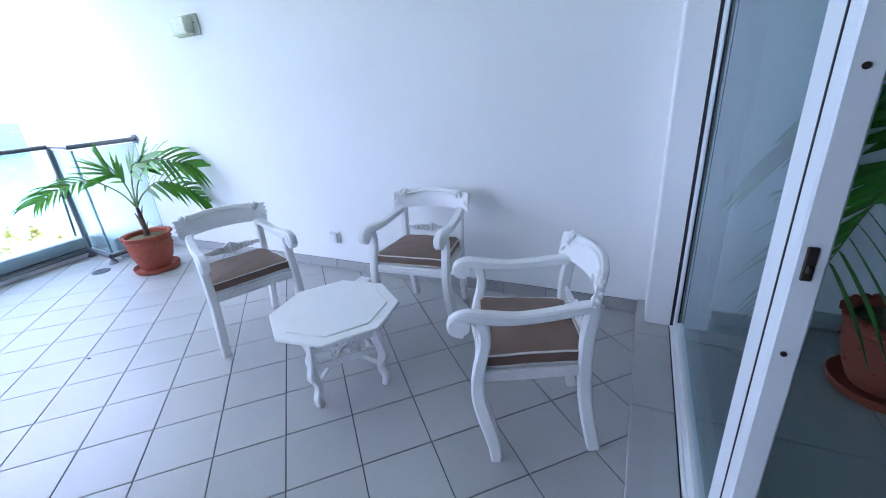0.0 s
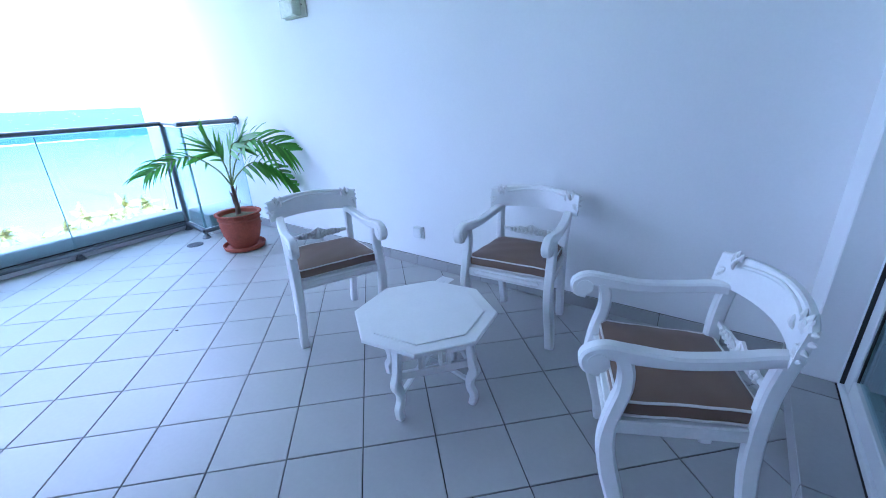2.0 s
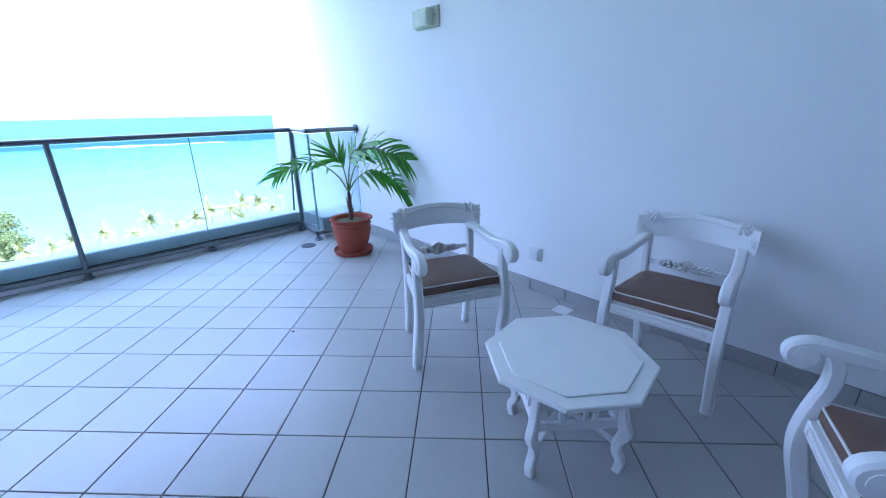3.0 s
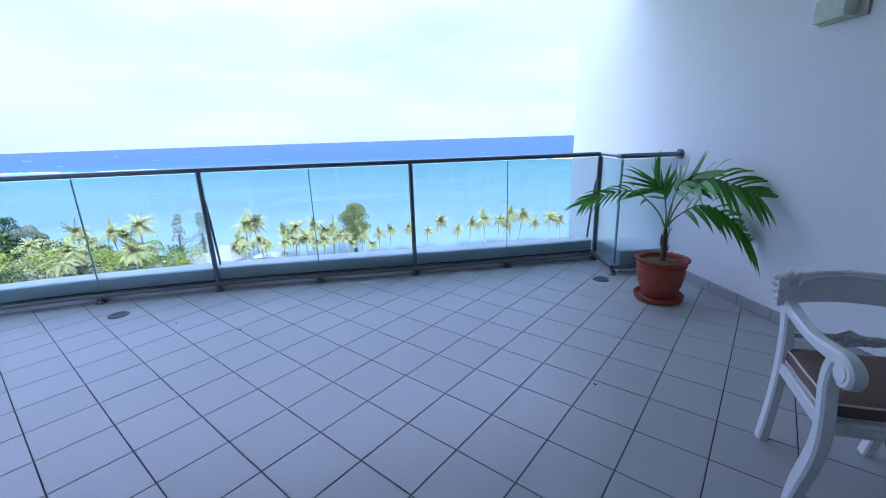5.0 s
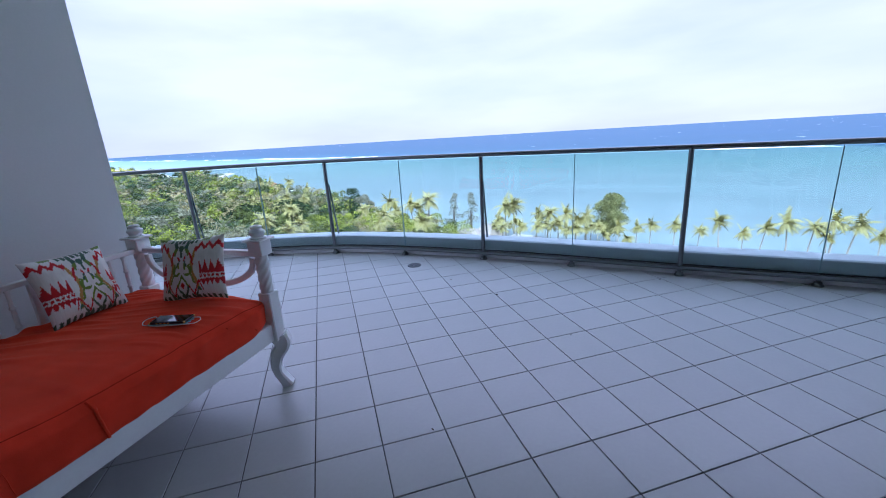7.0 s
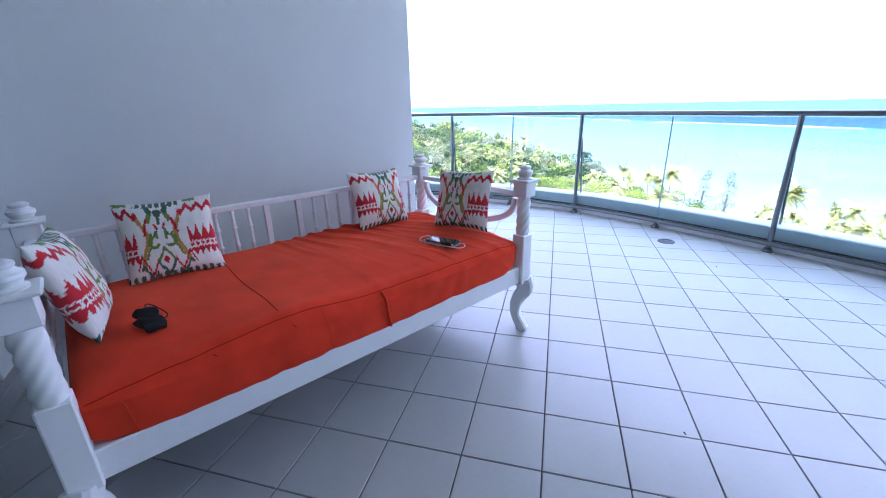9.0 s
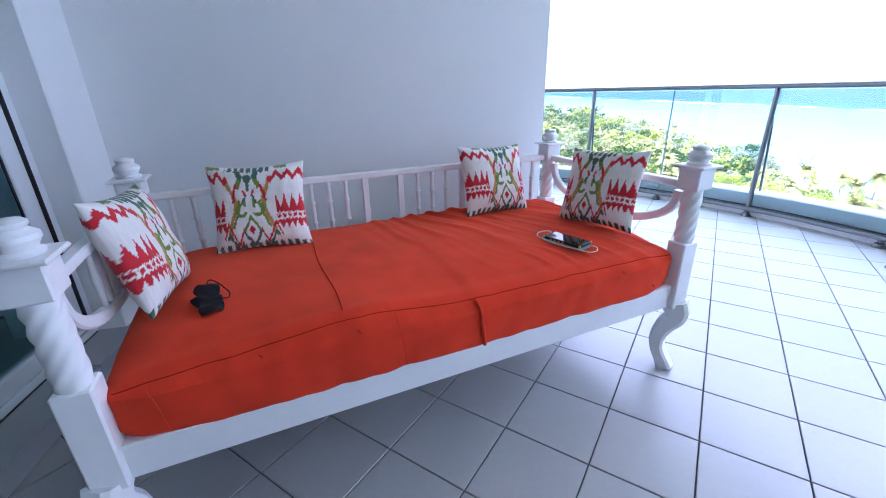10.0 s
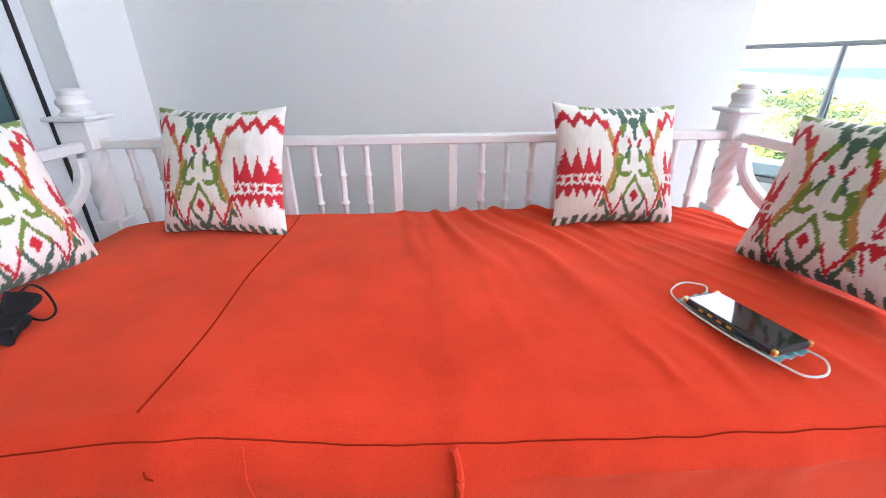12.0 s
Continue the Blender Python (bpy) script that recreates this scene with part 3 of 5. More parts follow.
lamp = thing("wall_light", pose(-3.45, WALL_Y, 2.025), "aged beige bulkhead wall light with ribbed lens, unlit", "wall lamp")
part("backplate", box(B(), (-0.14, -0.022, -0.078), (0.14, 0, 0.075), 0.006, 2), M_BEIGE, lamp, "", True)
bm = B()
rings(bm, [[Vector((-0.138, -0.021, -0.066)), Vector((0.082, -0.021, -0.066)), Vector((0.082, -0.021, 0.062)), Vector((-0.138, -0.021, 0.062))], [Vector((-0.138, -0.055, -0.066)), Vector((0.078, -0.085, -0.064)), Vector((0.078, -0.085, 0.058)), Vector((-0.138, -0.055, 0.060))], [Vector((-0.130, -0.062, -0.058)), Vector((0.070, -0.092, -0.056)), Vector((0.070, -0.092, 0.050)), Vector((-0.130, -0.062, 0.052))]])
lens = part("lens", bm, M_LENS, lamp, "ribbed yellowed glass lens")
for i in range(11):
    z = -0.052 + i * 0.010
    bm = B()
    tube(bm, [(-0.128, -0.0625, z), (0.069, -0.0925, z)], 0.0028, 6)
    part("rib", bm, M_LENS, lens, "", True)
part("screw", tube(B(), [(0.105, -0.021, 0.01), (0.105, -0.027, 0.01)], 0.005, 10), M_LOCK, lamp)

for x, y in ((-4.53, -2.50), (-4.58, 1.785)):
    dr = thing("floor_drain", pose(x, y, 0), "dark round metal floor drain set in the tiles", "drain", "floor drains")
    part("ring", revolve(B(), [(0.048, 0.001), (0.075, 0.001), (0.075, 0.005), (0.070, 0.008), (0.052, 0.008), (0.048, 0.004)], 24), M_DRAIN, dr, "", True)
    bm = B()
    for k in range(-3, 4):
        w = math.sqrt(0.047 ** 2 - (k * 0.013) ** 2)
        box(bm, (k * 0.013 - 0.0035, -w, 0.001), (k * 0.013 + 0.0035, w, 0.005))
    part("grate", bm, M_DRAIN, dr)
gr = thing("drain_grate", pose(-1.95, 2.40, 0, 0, 0, 0), "small white square plastic drain grate by the wall", "drain")
part("frame", box(B(), (-0.055, -0.055, 0.001), (0.055, 0.055, 0.004), 0.001), M_PLASTIC, gr)
for k in range(5):
    part("slat", box(B(), (-0.044, -0.042 + k * 0.018, 0.0041), (0.044, -0.032 + k * 0.018, 0.007), 0.001), M_PLASTIC, gr)


# ---- armchairs ----
def leaf_lobe(bm, c, d, length, width, thick, n=None):
    """One plump carved lobe from c along d."""
    c, d = Vector(c), Vector(d).normalized()
    nrm = Vector(n or (1, 0, 0))
    s = d.cross(nrm).normalized()
    loops = []
    for t, k in ((0, 0.25), (0.2, 0.75), (0.5, 1.0), (0.8, 0.75), (1.0, 0.15)):
        p = c + d * length * t + nrm * thick * 0.3 * math.sin(t * math.pi)
        loops.append([p + s * width / 2 * k * math.cos(a) + nrm * thick / 2 * k * math.sin(a) for a in [i * math.pi / 3 for i in range(6)]])
    rings(bm, loops)


def armchair():
    ch = thing("armchair", Matrix(), "white-painted carved wooden armchair with a brown seat cushion", "chair", "armchairs round the low table")
    for s in (-1, 1):
        yt, yb = s * 0.235, s * 0.245
        zs = [0, 0.07, 0.15, 0.24, 0.33, 0.41, 0.48, 0.54, 0.60, 0.645]
        xs = [0.190, 0.196, 0.212, 0.236, 0.252, 0.250, 0.236, 0.222, 0.222, 0.236]
        pts = smooth_path([(x, yb + (yt - yb) * z / 0.65, z) for x, z in zip(xs, zs)], 3)
        part("front_leg", sweep(B(), pts, 0.046, [0.044 + 0.014 * math.sin(min(p.z / 0.42, 1) * math.pi) for p in pts], (0, 1, 0)), M_WHITE, ch, "", True)
        pts = smooth_path([(-0.205, s * 0.190, 0), (-0.178, s * 0.192, 0.13), (-0.155, s * 0.195, 0.28), (-0.148, s * 0.197, 0.42), (-0.150, s * 0.20, 0.54), (-0.160, s * 0.203, 0.62), (-0.172, s * 0.205, 0.680)], 4)
        part("rear_leg", sweep(B(), pts, 0.040, 0.049, (0, 1, 0)), M_WHITE, ch, "", True)
        pts = smooth_path([(-0.164, s * 0.205, 0.668), (-0.12, s * 0.212, 0.668), (-0.03, s * 0.222, 0.655), (0.10, s * 0.230, 0.644), (0.22, s * 0.235, 0.653), (0.285, s * 0.237, 0.660), (0.326, s * 0.238, 0.640), (0.322, s * 0.238, 0.611), (0.292, s * 0.238, 0.603)], 4)
        arm = part("armrest", sweep(B(), pts, [0.046] * len(pts), [0.038 + 0.010 * max(0.0, min(1.0, (p.x - 0.1) / 0.1)) for p in pts], (0, 1, 0)), M_WHITE, ch, "", True)
        bm = B()
        tube(bm, [(0.300, s * 0.212, 0.629), (0.300, s * 0.264, 0.629)], 0.030, 18)
        part("scroll", bm, M_WHITE, arm, "", True)
        bm = B()
        sweep(bm, [(0.235, s * 0.232, 0.40), (-0.15, s * 0.195, 0.40)], 0.05, 0.026, (0, 0, 1))
        part("side_rail", bm, M_WORN, ch)
    bm = B()
    box(bm, (0.228, -0.215, 0.375), (0.254, 0.215, 0.425), 0.004)
    fr = part("front_rail", bm, M_WHITE, ch)
    part("groove_moulding", tube(B(), [(0.256, -0.18, 0.413), (0.256, 0.18, 0.413), (0.256, 0.186, 0.40), (0.256, 0.18, 0.388), (0.256, -0.18, 0.388), (0.256, -0.186, 0.40), (0.256, -0.18, 0.413)], 0.004, 6), M_WORN, fr)
    part("rear_rail", box(B(), (-0.165, -0.185, 0.375), (-0.140, 0.185, 0.425), 0.004), M_WHITE, ch)
    bm = B()
    rings(bm, [[Vector((x, -w, z)) for x, w, z in ((-0.14, 0.185, 0.418), (0.228, 0.222, 0.418))] + [Vector((x, w, z)) for x, w, z in ((0.228, 0.222, 0.418), (-0.14, 0.185, 0.418))],
               [Vector((x, -w, z)) for x, w, z in ((-0.14, 0.185, 0.424), (0.228, 0.222, 0.424))] + [Vector((x, w, z)) for x, w, z in ((0.228, 0.222, 0.424), (-0.14, 0.185, 0.424))]])
    part("seat", bm, M_WORN, ch)

    # crest board: bowed, arched, seated on the posts, with carved shells at both ends
    def crest_x(y):
        return -0.172 - 0.045 * (1 - (y / 0.21) ** 2)

    bm = B()
    loops = []
    for i in range(25):
        y = -0.262 + 0.524 * i / 24
        k = math.cos(y / 0.262 * math.pi / 2)
        x, zt, zb = crest_x(y), 0.782 + 0.020 * k, 0.668 + 0.010 * k
        loops.append([Vector((x + 0.014, y, zb)), Vector((x + 0.006, y, (zb + zt) / 2)), Vector((x - 0.004, y, zt - 0.005)), Vector((x - 0.010, y, zt)), Vector((x - 0.026, y, zt)), Vector((x - 0.030, y, zt - 0.006)), Vector((x - 0.012, y, zb))])
    rings(bm, loops)
    crest = part("crest_rail", bm, M_WHITE, ch, "", True)
    bm = B()
    pts = smooth_path([(crest_x(y) + 0.001, y, 0.760 + 0.024 * math.cos(y / 0.19 * math.pi / 2)) for y in (-0.17, -0.115, -0.06, 0, 0.06, 0.115, 0.17)], 4)
    tube(bm, pts, 0.007, 8)
    part("arched_moulding", bm, M_WHITE, crest, "", True)
    for s in (-1, 1):
        yc = s * 0.222
        for k in range(6):
            a = radians(118 - 33 * k)
            bm = B()
            leaf_lobe(bm, (crest_x(yc) + 0.004 - 0.012 * math.sin(a), yc + s * 0.008 * math.cos(a), 0.735 + 0.008 * math.sin(a)), (0.02 - 0.10 * math.sin(a), s * math.cos(a), math.sin(a)), 0.056 - 0.003 * abs(k - 1.5), 0.021, 0.018)
            part("shell_lobe", bm, M_WORN, crest, "carved shell lobe", True)
        for o, d, ln, wd in (((crest_x(yc) - 0.014, s * 0.190, 0.772), (-0.1, -s * 0.30, 1), 0.034, 0.018), ((crest_x(yc) - 0.014, s * 0.208, 0.774), (-0.1, s * 0.15, 1), 0.032, 0.018), ((crest_x(yc) + 0.006, s * 0.186, 0.745), (0, -s * 0.15, 1), 0.040, 0.016),
                             ((crest_x(0.25) - 0.014, s * 0.240, 0.770), (0, s * 1.0, 0.25), 0.036, 0.018), ((crest_x(0.25) + 0.002, s * 0.243, 0.695), (0, s * 1.0, 0.1), 0.026, 0.020)):
            bm = B()
            leaf_lobe(bm, o, d, ln, wd, 0.016)
            part("carved_bud", bm, M_WORN, crest, "carved leaf bud", True)
    # middle splat: a wavy carved board of scrolling leaves
    bm = B()
    outline = []
    for i in range(48):
        t = 2 * math.pi * i / 48
        y = 0.150 * math.cos(t)
        outline.append((y, 0.540 + (0.030 + 0.006 * math.cos(9 * y / 0.15)) * math.sin(t) * (1 - 0.35 * abs(y / 0.15)) + (0.008 if math.sin(t) > 0 else 0) * math.exp(-(y / 0.02) ** 2)))
    rings(bm, [[Vector((x, y, z)) for y, z in outline] for x in (-0.160, -0.150)])
    box(bm, (-0.166, -0.19, 0.528), (-0.151, 0.19, 0.550), 0.003)
    mid = part("back_splat", bm, M_WHITE, ch)
    lobes = [((-0.149, 0, 0.518), (0, 0, 1), 0.058, 0.030, 0.014)]
    for s in (-1, 1):
        for k in range(5):
            y = s * (0.018 + 0.025 * k)
            lobes += [((-0.149, y, 0.538), (0, s * 0.9, 0.8), 0.036 - 0.003 * k, 0.019, 0.014), ((-0.149, y, 0.538), (0, s * 1.0, -0.75), 0.032 - 0.003 * k, 0.017, 0.013)]
    for lobe in lobes:
        bm = B()
        leaf_lobe(bm, *lobe)
        part("carved_leaf", bm, M_WORN, mid, "carved scrolling leaf", True)

    # seat cushion
    def taper(v):
        k = 1 + 0.16 * (v.x / 0.38)
        puff = 0.014 * max(0, 1 - (v.x / 0.2) ** 2) * max(0, 1 - (v.y / 0.22) ** 2) * (1 if v.z > 0 else 0.1)
        return Vector((v.x + 0.042, v.y * k, v.z + 0.458 + puff + 0.0015 * math.sin(v.x * 50 + v.y * 31)))
    cu = part("seat_cushion", roundbox(B(), (0.385, 0.425, 0.062), 0.018, (14, 14, 4), taper), M_LEATHER, ch, "brown leatherette seat cushion", True)
    for z in (0.024, -0.024):
        bm = B()
        rr = [(0.1925, 0.19), (0.1925, -0.19), (0.17, -0.2125), (-0.17, -0.2125), (-0.1925, -0.19), (-0.1925, 0.19), (-0.17, 0.2125), (0.17, 0.2125), (0.1925, 0.19)]
        pts = []
        for (ax, ay), (bx, by) in zip(rr, rr[1:]):
            for i in range(6):
                t = i / 6
                pts.append(taper(Vector(((ax + (bx - ax) * t) * 0.992, (ay + (by - ay) * t) * 0.992, z))) + Vector((0, 0, 0.002 * math.sin(i + ax * 60 + ay * 40))))
        tube(bm, pts + [pts[0]], 0.0042, 6)
        part("piping", bm, M_PIPING, cu, "white piped edge", True)
    return ch


c1 = armchair()
c1.matrix_basis = pose(-2.215, 1.57, 0, 0, 0, -23.5)
copy_thing(c1, pose(-1.215, 2.165, 0, 0, 0, -85.6))
copy_thing(c1, pose(-0.323, 1.474, 0, 0, 0, 201.5))


# ---- octagonal table ----
def octagon(r, z, turn=30.5):
    return [Vector((r * math.cos(radians(turn + 45 * i)), r * math.sin(radians(turn + 45 * i)), z)) for i in range(8)]


tb = thing("coffee_table", pose(-1.325, 1.382, 0), "low white-painted octagonal wooden table with fretwork apron", "table")
bm = B()
rings(bm, [octagon(0.318, 0.398), octagon(0.327, 0.402), octagon(0.327, 0.414), octagon(0.322, 0.418)])
part("tabletop", bm, M_WHITE, tb)
bm = B()
rings(bm, [octagon(0.268, 0.418), octagon(0.268, 0.4235), octagon(0.262, 0.4245)])
part("raised_panel", bm, M_WHITE, tb, "slightly raised octagonal panel")
LEG_R, LEG_TURN = 0.25, 5.0
corner = [Vector((LEG_R * math.cos(radians(LEG_TURN + 90 * i)), LEG_R * math.sin(radians(LEG_TURN + 90 * i)), 0)) for i in range(4)]
for i, c in enumerate(corner):
    out = c.normalized()
    side = Vector((-out.y, out.x, 0))
    base = c * 0.93
    pts = smooth_path([base + out * d + Vector((0, 0, z)) for d, z in ((0.004, 0), (0.012, 0.05), (-0.008, 0.09), (-0.004, 0.14), (0.016, 0.185), (0.004, 0.23), (-0.01, 0.34), (-0.01, 0.398))], 3)
    part("leg", sweep(B(), pts, 0.036, [0.034 + 0.016 * math.exp(-((p.z - 0.19) / 0.045) ** 2) for p in pts], side), M_WHITE, tb, "", True)
    nx = corner[(i + 1) % 4]
    a, b = c * 0.89, nx * 0.89
    d = (b - a).normalized()
    L = (b - a).length
    mx = Matrix((Vector((*d, 0)), Vector((*Vector((0, 0, 1)).cross(d), 0)), Vector((0, 0, 1, 0)), Vector((0, 0, 0, 1)))).transposed()
    mx.translation = a
    bm = B()
    for lo, hi in (((0, -0.009, 0.200), (L, 0.009, 0.236)), ((0, -0.009, 0.378), (L, 0.009, 0.3975)), ((0.085, -0.009, 0.236), (0.103, 0.009, 0.378)), ((L - 0.103, -0.009, 0.236), (L - 0.085, 0.009, 0.378)),
                   ((L / 2 + 0.018, -0.007, 0.236), (L / 2 + 0.034, 0.007, 0.378)), ((0.016, -0.008, 0.290), (0.085, 0.008, 0.320)), ((L - 0.085, -0.008, 0.290), (L - 0.016, 0.008, 0.320))):
        box(bm, lo, hi, 0.0015, m=mx)
    ap = part("apron", bm, M_WHITE, tb, "fretwork apron with square openings")
    sg = B()
    sweep(sg, [mx @ Vector((0.105, 0, 0.240)), mx @ Vector((L / 2 + 0.016, 0, 0.376))], 0.012, 0.014, Vector((0, 0, 1)).cross(d))
    part("diagonal_slat", sg, M_WHITE, ap)
for i in range(2):
    a, b = corner[i] * 0.88, corner[i + 2] * 0.88
    bm = B()
    sweep(bm, [a + Vector((0, 0, 0.12)), a * 0.5 + Vector((0, 0, 0.15 + 0.004 * i)), Vector((0, 0, 0.165 + 0.016 * i)), b * 0.5 + Vector((0, 0, 0.15 + 0.004 * i)), b + Vector((0, 0, 0.12))], 0.022, 0.016, Vector((-a.y, a.x, 0)))
    part("stretcher", bm, M_WHITE, tb)


# ---- potted palms ----
def frond(stalk_parent, az, rise, reach, drop, leaflets=16, width=0.03, start=0.42, llen=0.26, seed=0, droopy=0.6, dry=False, roll=30):
    """A stalk that arches over, with paired folded leaflets; az in degrees."""
    rnd = random.Random(seed)
    d = Vector((math.cos(radians(az)), math.sin(radians(az)), 0))
    s = Vector((-d.y, d.x, 0))
    base = Vector((0, 0, 0.60))
    pts = smooth_path([base, base + d * reach * 0.14 + Vector((0, 0, rise * 0.55)), base + d * reach * 0.42 + Vector((0, 0, rise)), base + d * reach * 0.75 + Vector((0, 0, rise - drop * 0.35)), base + d * reach + Vector((0, 0, rise - drop))], 8)
    n = len(pts)
    bm = B()
    tube(bm, pts, [0.0075 * (1 - 0.75 * i / n) for i in range(n)], 6)
    stalk = part("stalk", bm, M_PETIOLE, stalk_parent, "", True)
    for k in range(leaflets):
        t = start + (1 - start) * (k / (leaflets - 1)) ** 0.9
        i = min(int(t * (n - 1)), n - 2)
        fr_ = t * (n - 1) - i
        p = pts[i].lerp(pts[i + 1], fr_)
        dirn = (pts[i + 1] - pts[i]).normalized()
        ll = llen * (0.75 + 0.35 * math.sin(math.pi * (0.15 + 0.75 * k / leaflets))) * rnd.uniform(0.88, 1.1)
        for sd in (-1, 1):
            w = 1.15 * width * rnd.uniform(0.8, 1.25)
            lean = 0.45 + 0.75 * (k / leaflets)
            out = s * sd * math.cos(radians(roll)) + Vector((0, 0, sd * math.sin(radians(roll))))
            v = (out + dirn * lean + Vector((0, 0, 0.12 - 0.25 * rnd.random()))).normalized()
            left, right, mid_ = [], [], []
            q = p.copy()
            steps = 5
            for j in range(steps + 1):
                u = j / steps
                ww = w * (0.35 + 1.3 * u * (1 - u) + 0.5 * (1 - u)) * (1 - u ** 4 * 0.95)
                e = v.cross(Vector((0, 0, 1)))
                e = e.normalized() if e.length > 0.05 else s
                e = (e * 0.62 + Vector((0, 0, 0.70 * sd))).normalized()
                mid_.append(q.copy() + Vector((0, 0, -0.004)))
                left.append(q + e * ww / 2)
                right.append(q - e * ww / 2)
                q = q + v * ll / steps
                v = (v + Vector((0, 0, -droopy * (0.16 + 0.14 * rnd.random()) * (0.4 + u)))).normalized()
            bm = B()
            A, M_, C = [[bm.verts.new(x) for x in row] for row in (left, mid_, right)]
            for j in range(steps):
                bm.faces.new((A[j], A[j + 1], M_[j + 1], M_[j]))
                bm.faces.new((M_[j], M_[j + 1], C[j + 1], C[j]))
            part("leaflet", bm, M_LEAF, stalk, "", True)
            if dry and k > leaflets - 4:
                tips = B()
                T = [tips.verts.new(x + Vector((0, 0, -0.002))) for x in (left[-2], left[-1], right[-1], right[-2], mid_[-1] + (mid_[-1] - mid_[-2]) * 0.5)]
                tips.faces.new((T[0], T[1], T[4], T[2], T[3]))
                part("dry_tip", tips, M_TIP, stalk, "withered brown leaf tip")


def potted_palm(m, label, fronds, k=1.0):
    pl = thing("potted_palm", m, label, "potted plant", "potted palms")
    body = [(0.115, 0.032), (0.128, 0.05), (0.155, 0.12), (0.176, 0.20), (0.182, 0.25), (0.178, 0.285), (0.186, 0.295), (0.190, 0.302), (0.186, 0.309), (0.180, 0.315), (0.186, 0.338), (0.196, 0.352), (0.186, 0.358), (0.172, 0.350), (0.166, 0.31), (0.160, 0.27)]
    pot = part("pot", revolve(B(), body, 40), M_TERRA, pl, "terracotta pot with a pinched rim", True)
    bm = B()
    for i in range(26):
        a = 2 * math.pi * i / 26
        g = bmesh.ops.create_icosphere(bm, subdivisions=1, radius=0.017, matrix=Matrix.Translation((0.198 * math.cos(a), 0.198 * math.sin(a), 0.350)) @ Matrix.Rotation(a, 4, "Z") @ Matrix.Diagonal((0.62, 1.35, 0.72, 1)))
    part("rim_frill", bm, M_TERRA, pot, "pinched terracotta frill", True)
    bm = B()
    for row, (z, r) in enumerate(((0.145, 0.1625), (0.235, 0.1805))):
        for i in range(9):
            a = 2 * math.pi * (i + 0.5 * row) / 9
            bmesh.ops.create_icosphere(bm, subdivisions=1, radius=0.008, matrix=Matrix.Translation((r * math.cos(a), r * math.sin(a), z)))
    part("studs", bm, M_TERRA, pot, "small clay studs", True)
    part("saucer", revolve(B(), [(0.155, 0.001), (0.180, 0.008), (0.192, 0.045), (0.188, 0.050), (0.180, 0.046), (0.165, 0.022), (0.10, 0.020)], 36), M_TERRA, pl, "terracotta saucer", True)
    bm = B()
    loops = [[Vector((r * math.cos(a), r * math.sin(a), 0.318 + 0.02 * (1 - r / 0.165) + 0.012 * noise.noise((7 * r * math.cos(a), 7 * r * math.sin(a), 3.0)))) for a in [2 * math.pi * i / 24 for i in range(24)]] for r in (0.166, 0.12, 0.07, 0.02)]
    rings(bm, loops)
    part("soil", bm, M_SOIL, pl, "mossy potting soil", True)
    bm = B()
    tube(bm, smooth_path([(0.0, 0.0, 0.27), (0.006, 0.002, 0.36), (0.0, 0.006, 0.47), (0, 0, 0.60)], 4), [0.027, 0.027, 0.026, 0.025, 0.024, 0.023, 0.022, 0.021, 0.019, 0.018, 0.017, 0.016, 0.014], 9)
    stem = part("stem", bm, M_BARK, pl, "fibrous dark palm stem", True)
    for i in range(4):
        bm = B()
        a = 1.3 + i * 1.9
        z = 0.38 + i * 0.05
        sweep(bm, [(0.018 * math.cos(a), 0.018 * math.sin(a), z), (0.032 * math.cos(a), 0.032 * math.sin(a), z + 0.05), (0.046 * math.cos(a), 0.046 * math.sin(a), z + 0.085)], [0.024, 0.018, 0.004], 0.005, (-math.sin(a), math.cos(a), 0))
        part("leaf_base", bm, M_BARK, stem, "old broken leaf base")
    for f in fronds:
        frond(pl, **f)
    return pl


potted_palm(pose(-4.06, 2.02, 0), "young green palm in a terracotta pot and saucer by the railing", [
    dict(az=232, rise=0.29, reach=0.64, drop=0.12, seed=1, llen=0.23, leaflets=13, width=0.019, start=0.36, droopy=0.85, dry=True),
    dict(az=44, rise=0.40, reach=0.54, drop=0.10, seed=2, llen=0.33, leaflets=11, width=0.034, start=0.40, droopy=0.8),
    dict(az=58, rise=0.20, reach=0.54, drop=0.24, seed=3, llen=0.30, leaflets=12, width=0.032, start=0.34, droopy=0.9),
    dict(az=262, rise=0.30, reach=0.12, drop=-0.08, seed=4, llen=0.31, leaflets=12, width=0.034, start=0.38, droopy=0.15),
    dict(az=70, rise=0.36, reach=0.16, drop=-0.06, seed=5, llen=0.26, leaflets=11, width=0.034, start=0.40, droopy=0.3),
])
inside = potted_palm(pose(1.02, 2.02, STEP, 0, 0, 70), "large dark green palm in a terracotta pot inside the door", [
    dict(az=150, rise=0.40, reach=0.55, drop=0.30, seed=11, llen=0.45, leaflets=14, width=0.05, start=0.3, droopy=0.6),
    dict(az=200, rise=0.55, reach=0.60, drop=0.40, seed=12, llen=0.45, leaflets=14, width=0.05, start=0.3, droopy=0.6),
    dict(az=110, rise=0.62, reach=0.5, drop=0.2, seed=13, llen=0.4, leaflets=14, width=0.045, start=0.35, droopy=0.6),
    dict(az=20, rise=0.6, reach=0.4, drop=0.2, seed=14, llen=0.4, leaflets=12, width=0.045, start=0.35),
    dict(az=170, rise=0.85, reach=0.35, drop=0.05, seed=15, llen=0.4, leaflets=13, width=0.045, start=0.35, droopy=0.4),
])

# ---- daybed ----
BED = pose(-1.303, -2.222, 0, 0, 0, 192.73)
HX, HY = 0.961, 0.430
bed = thing("daybed", BED, "white-painted carved wooden daybed with turned spindles", "daybed")


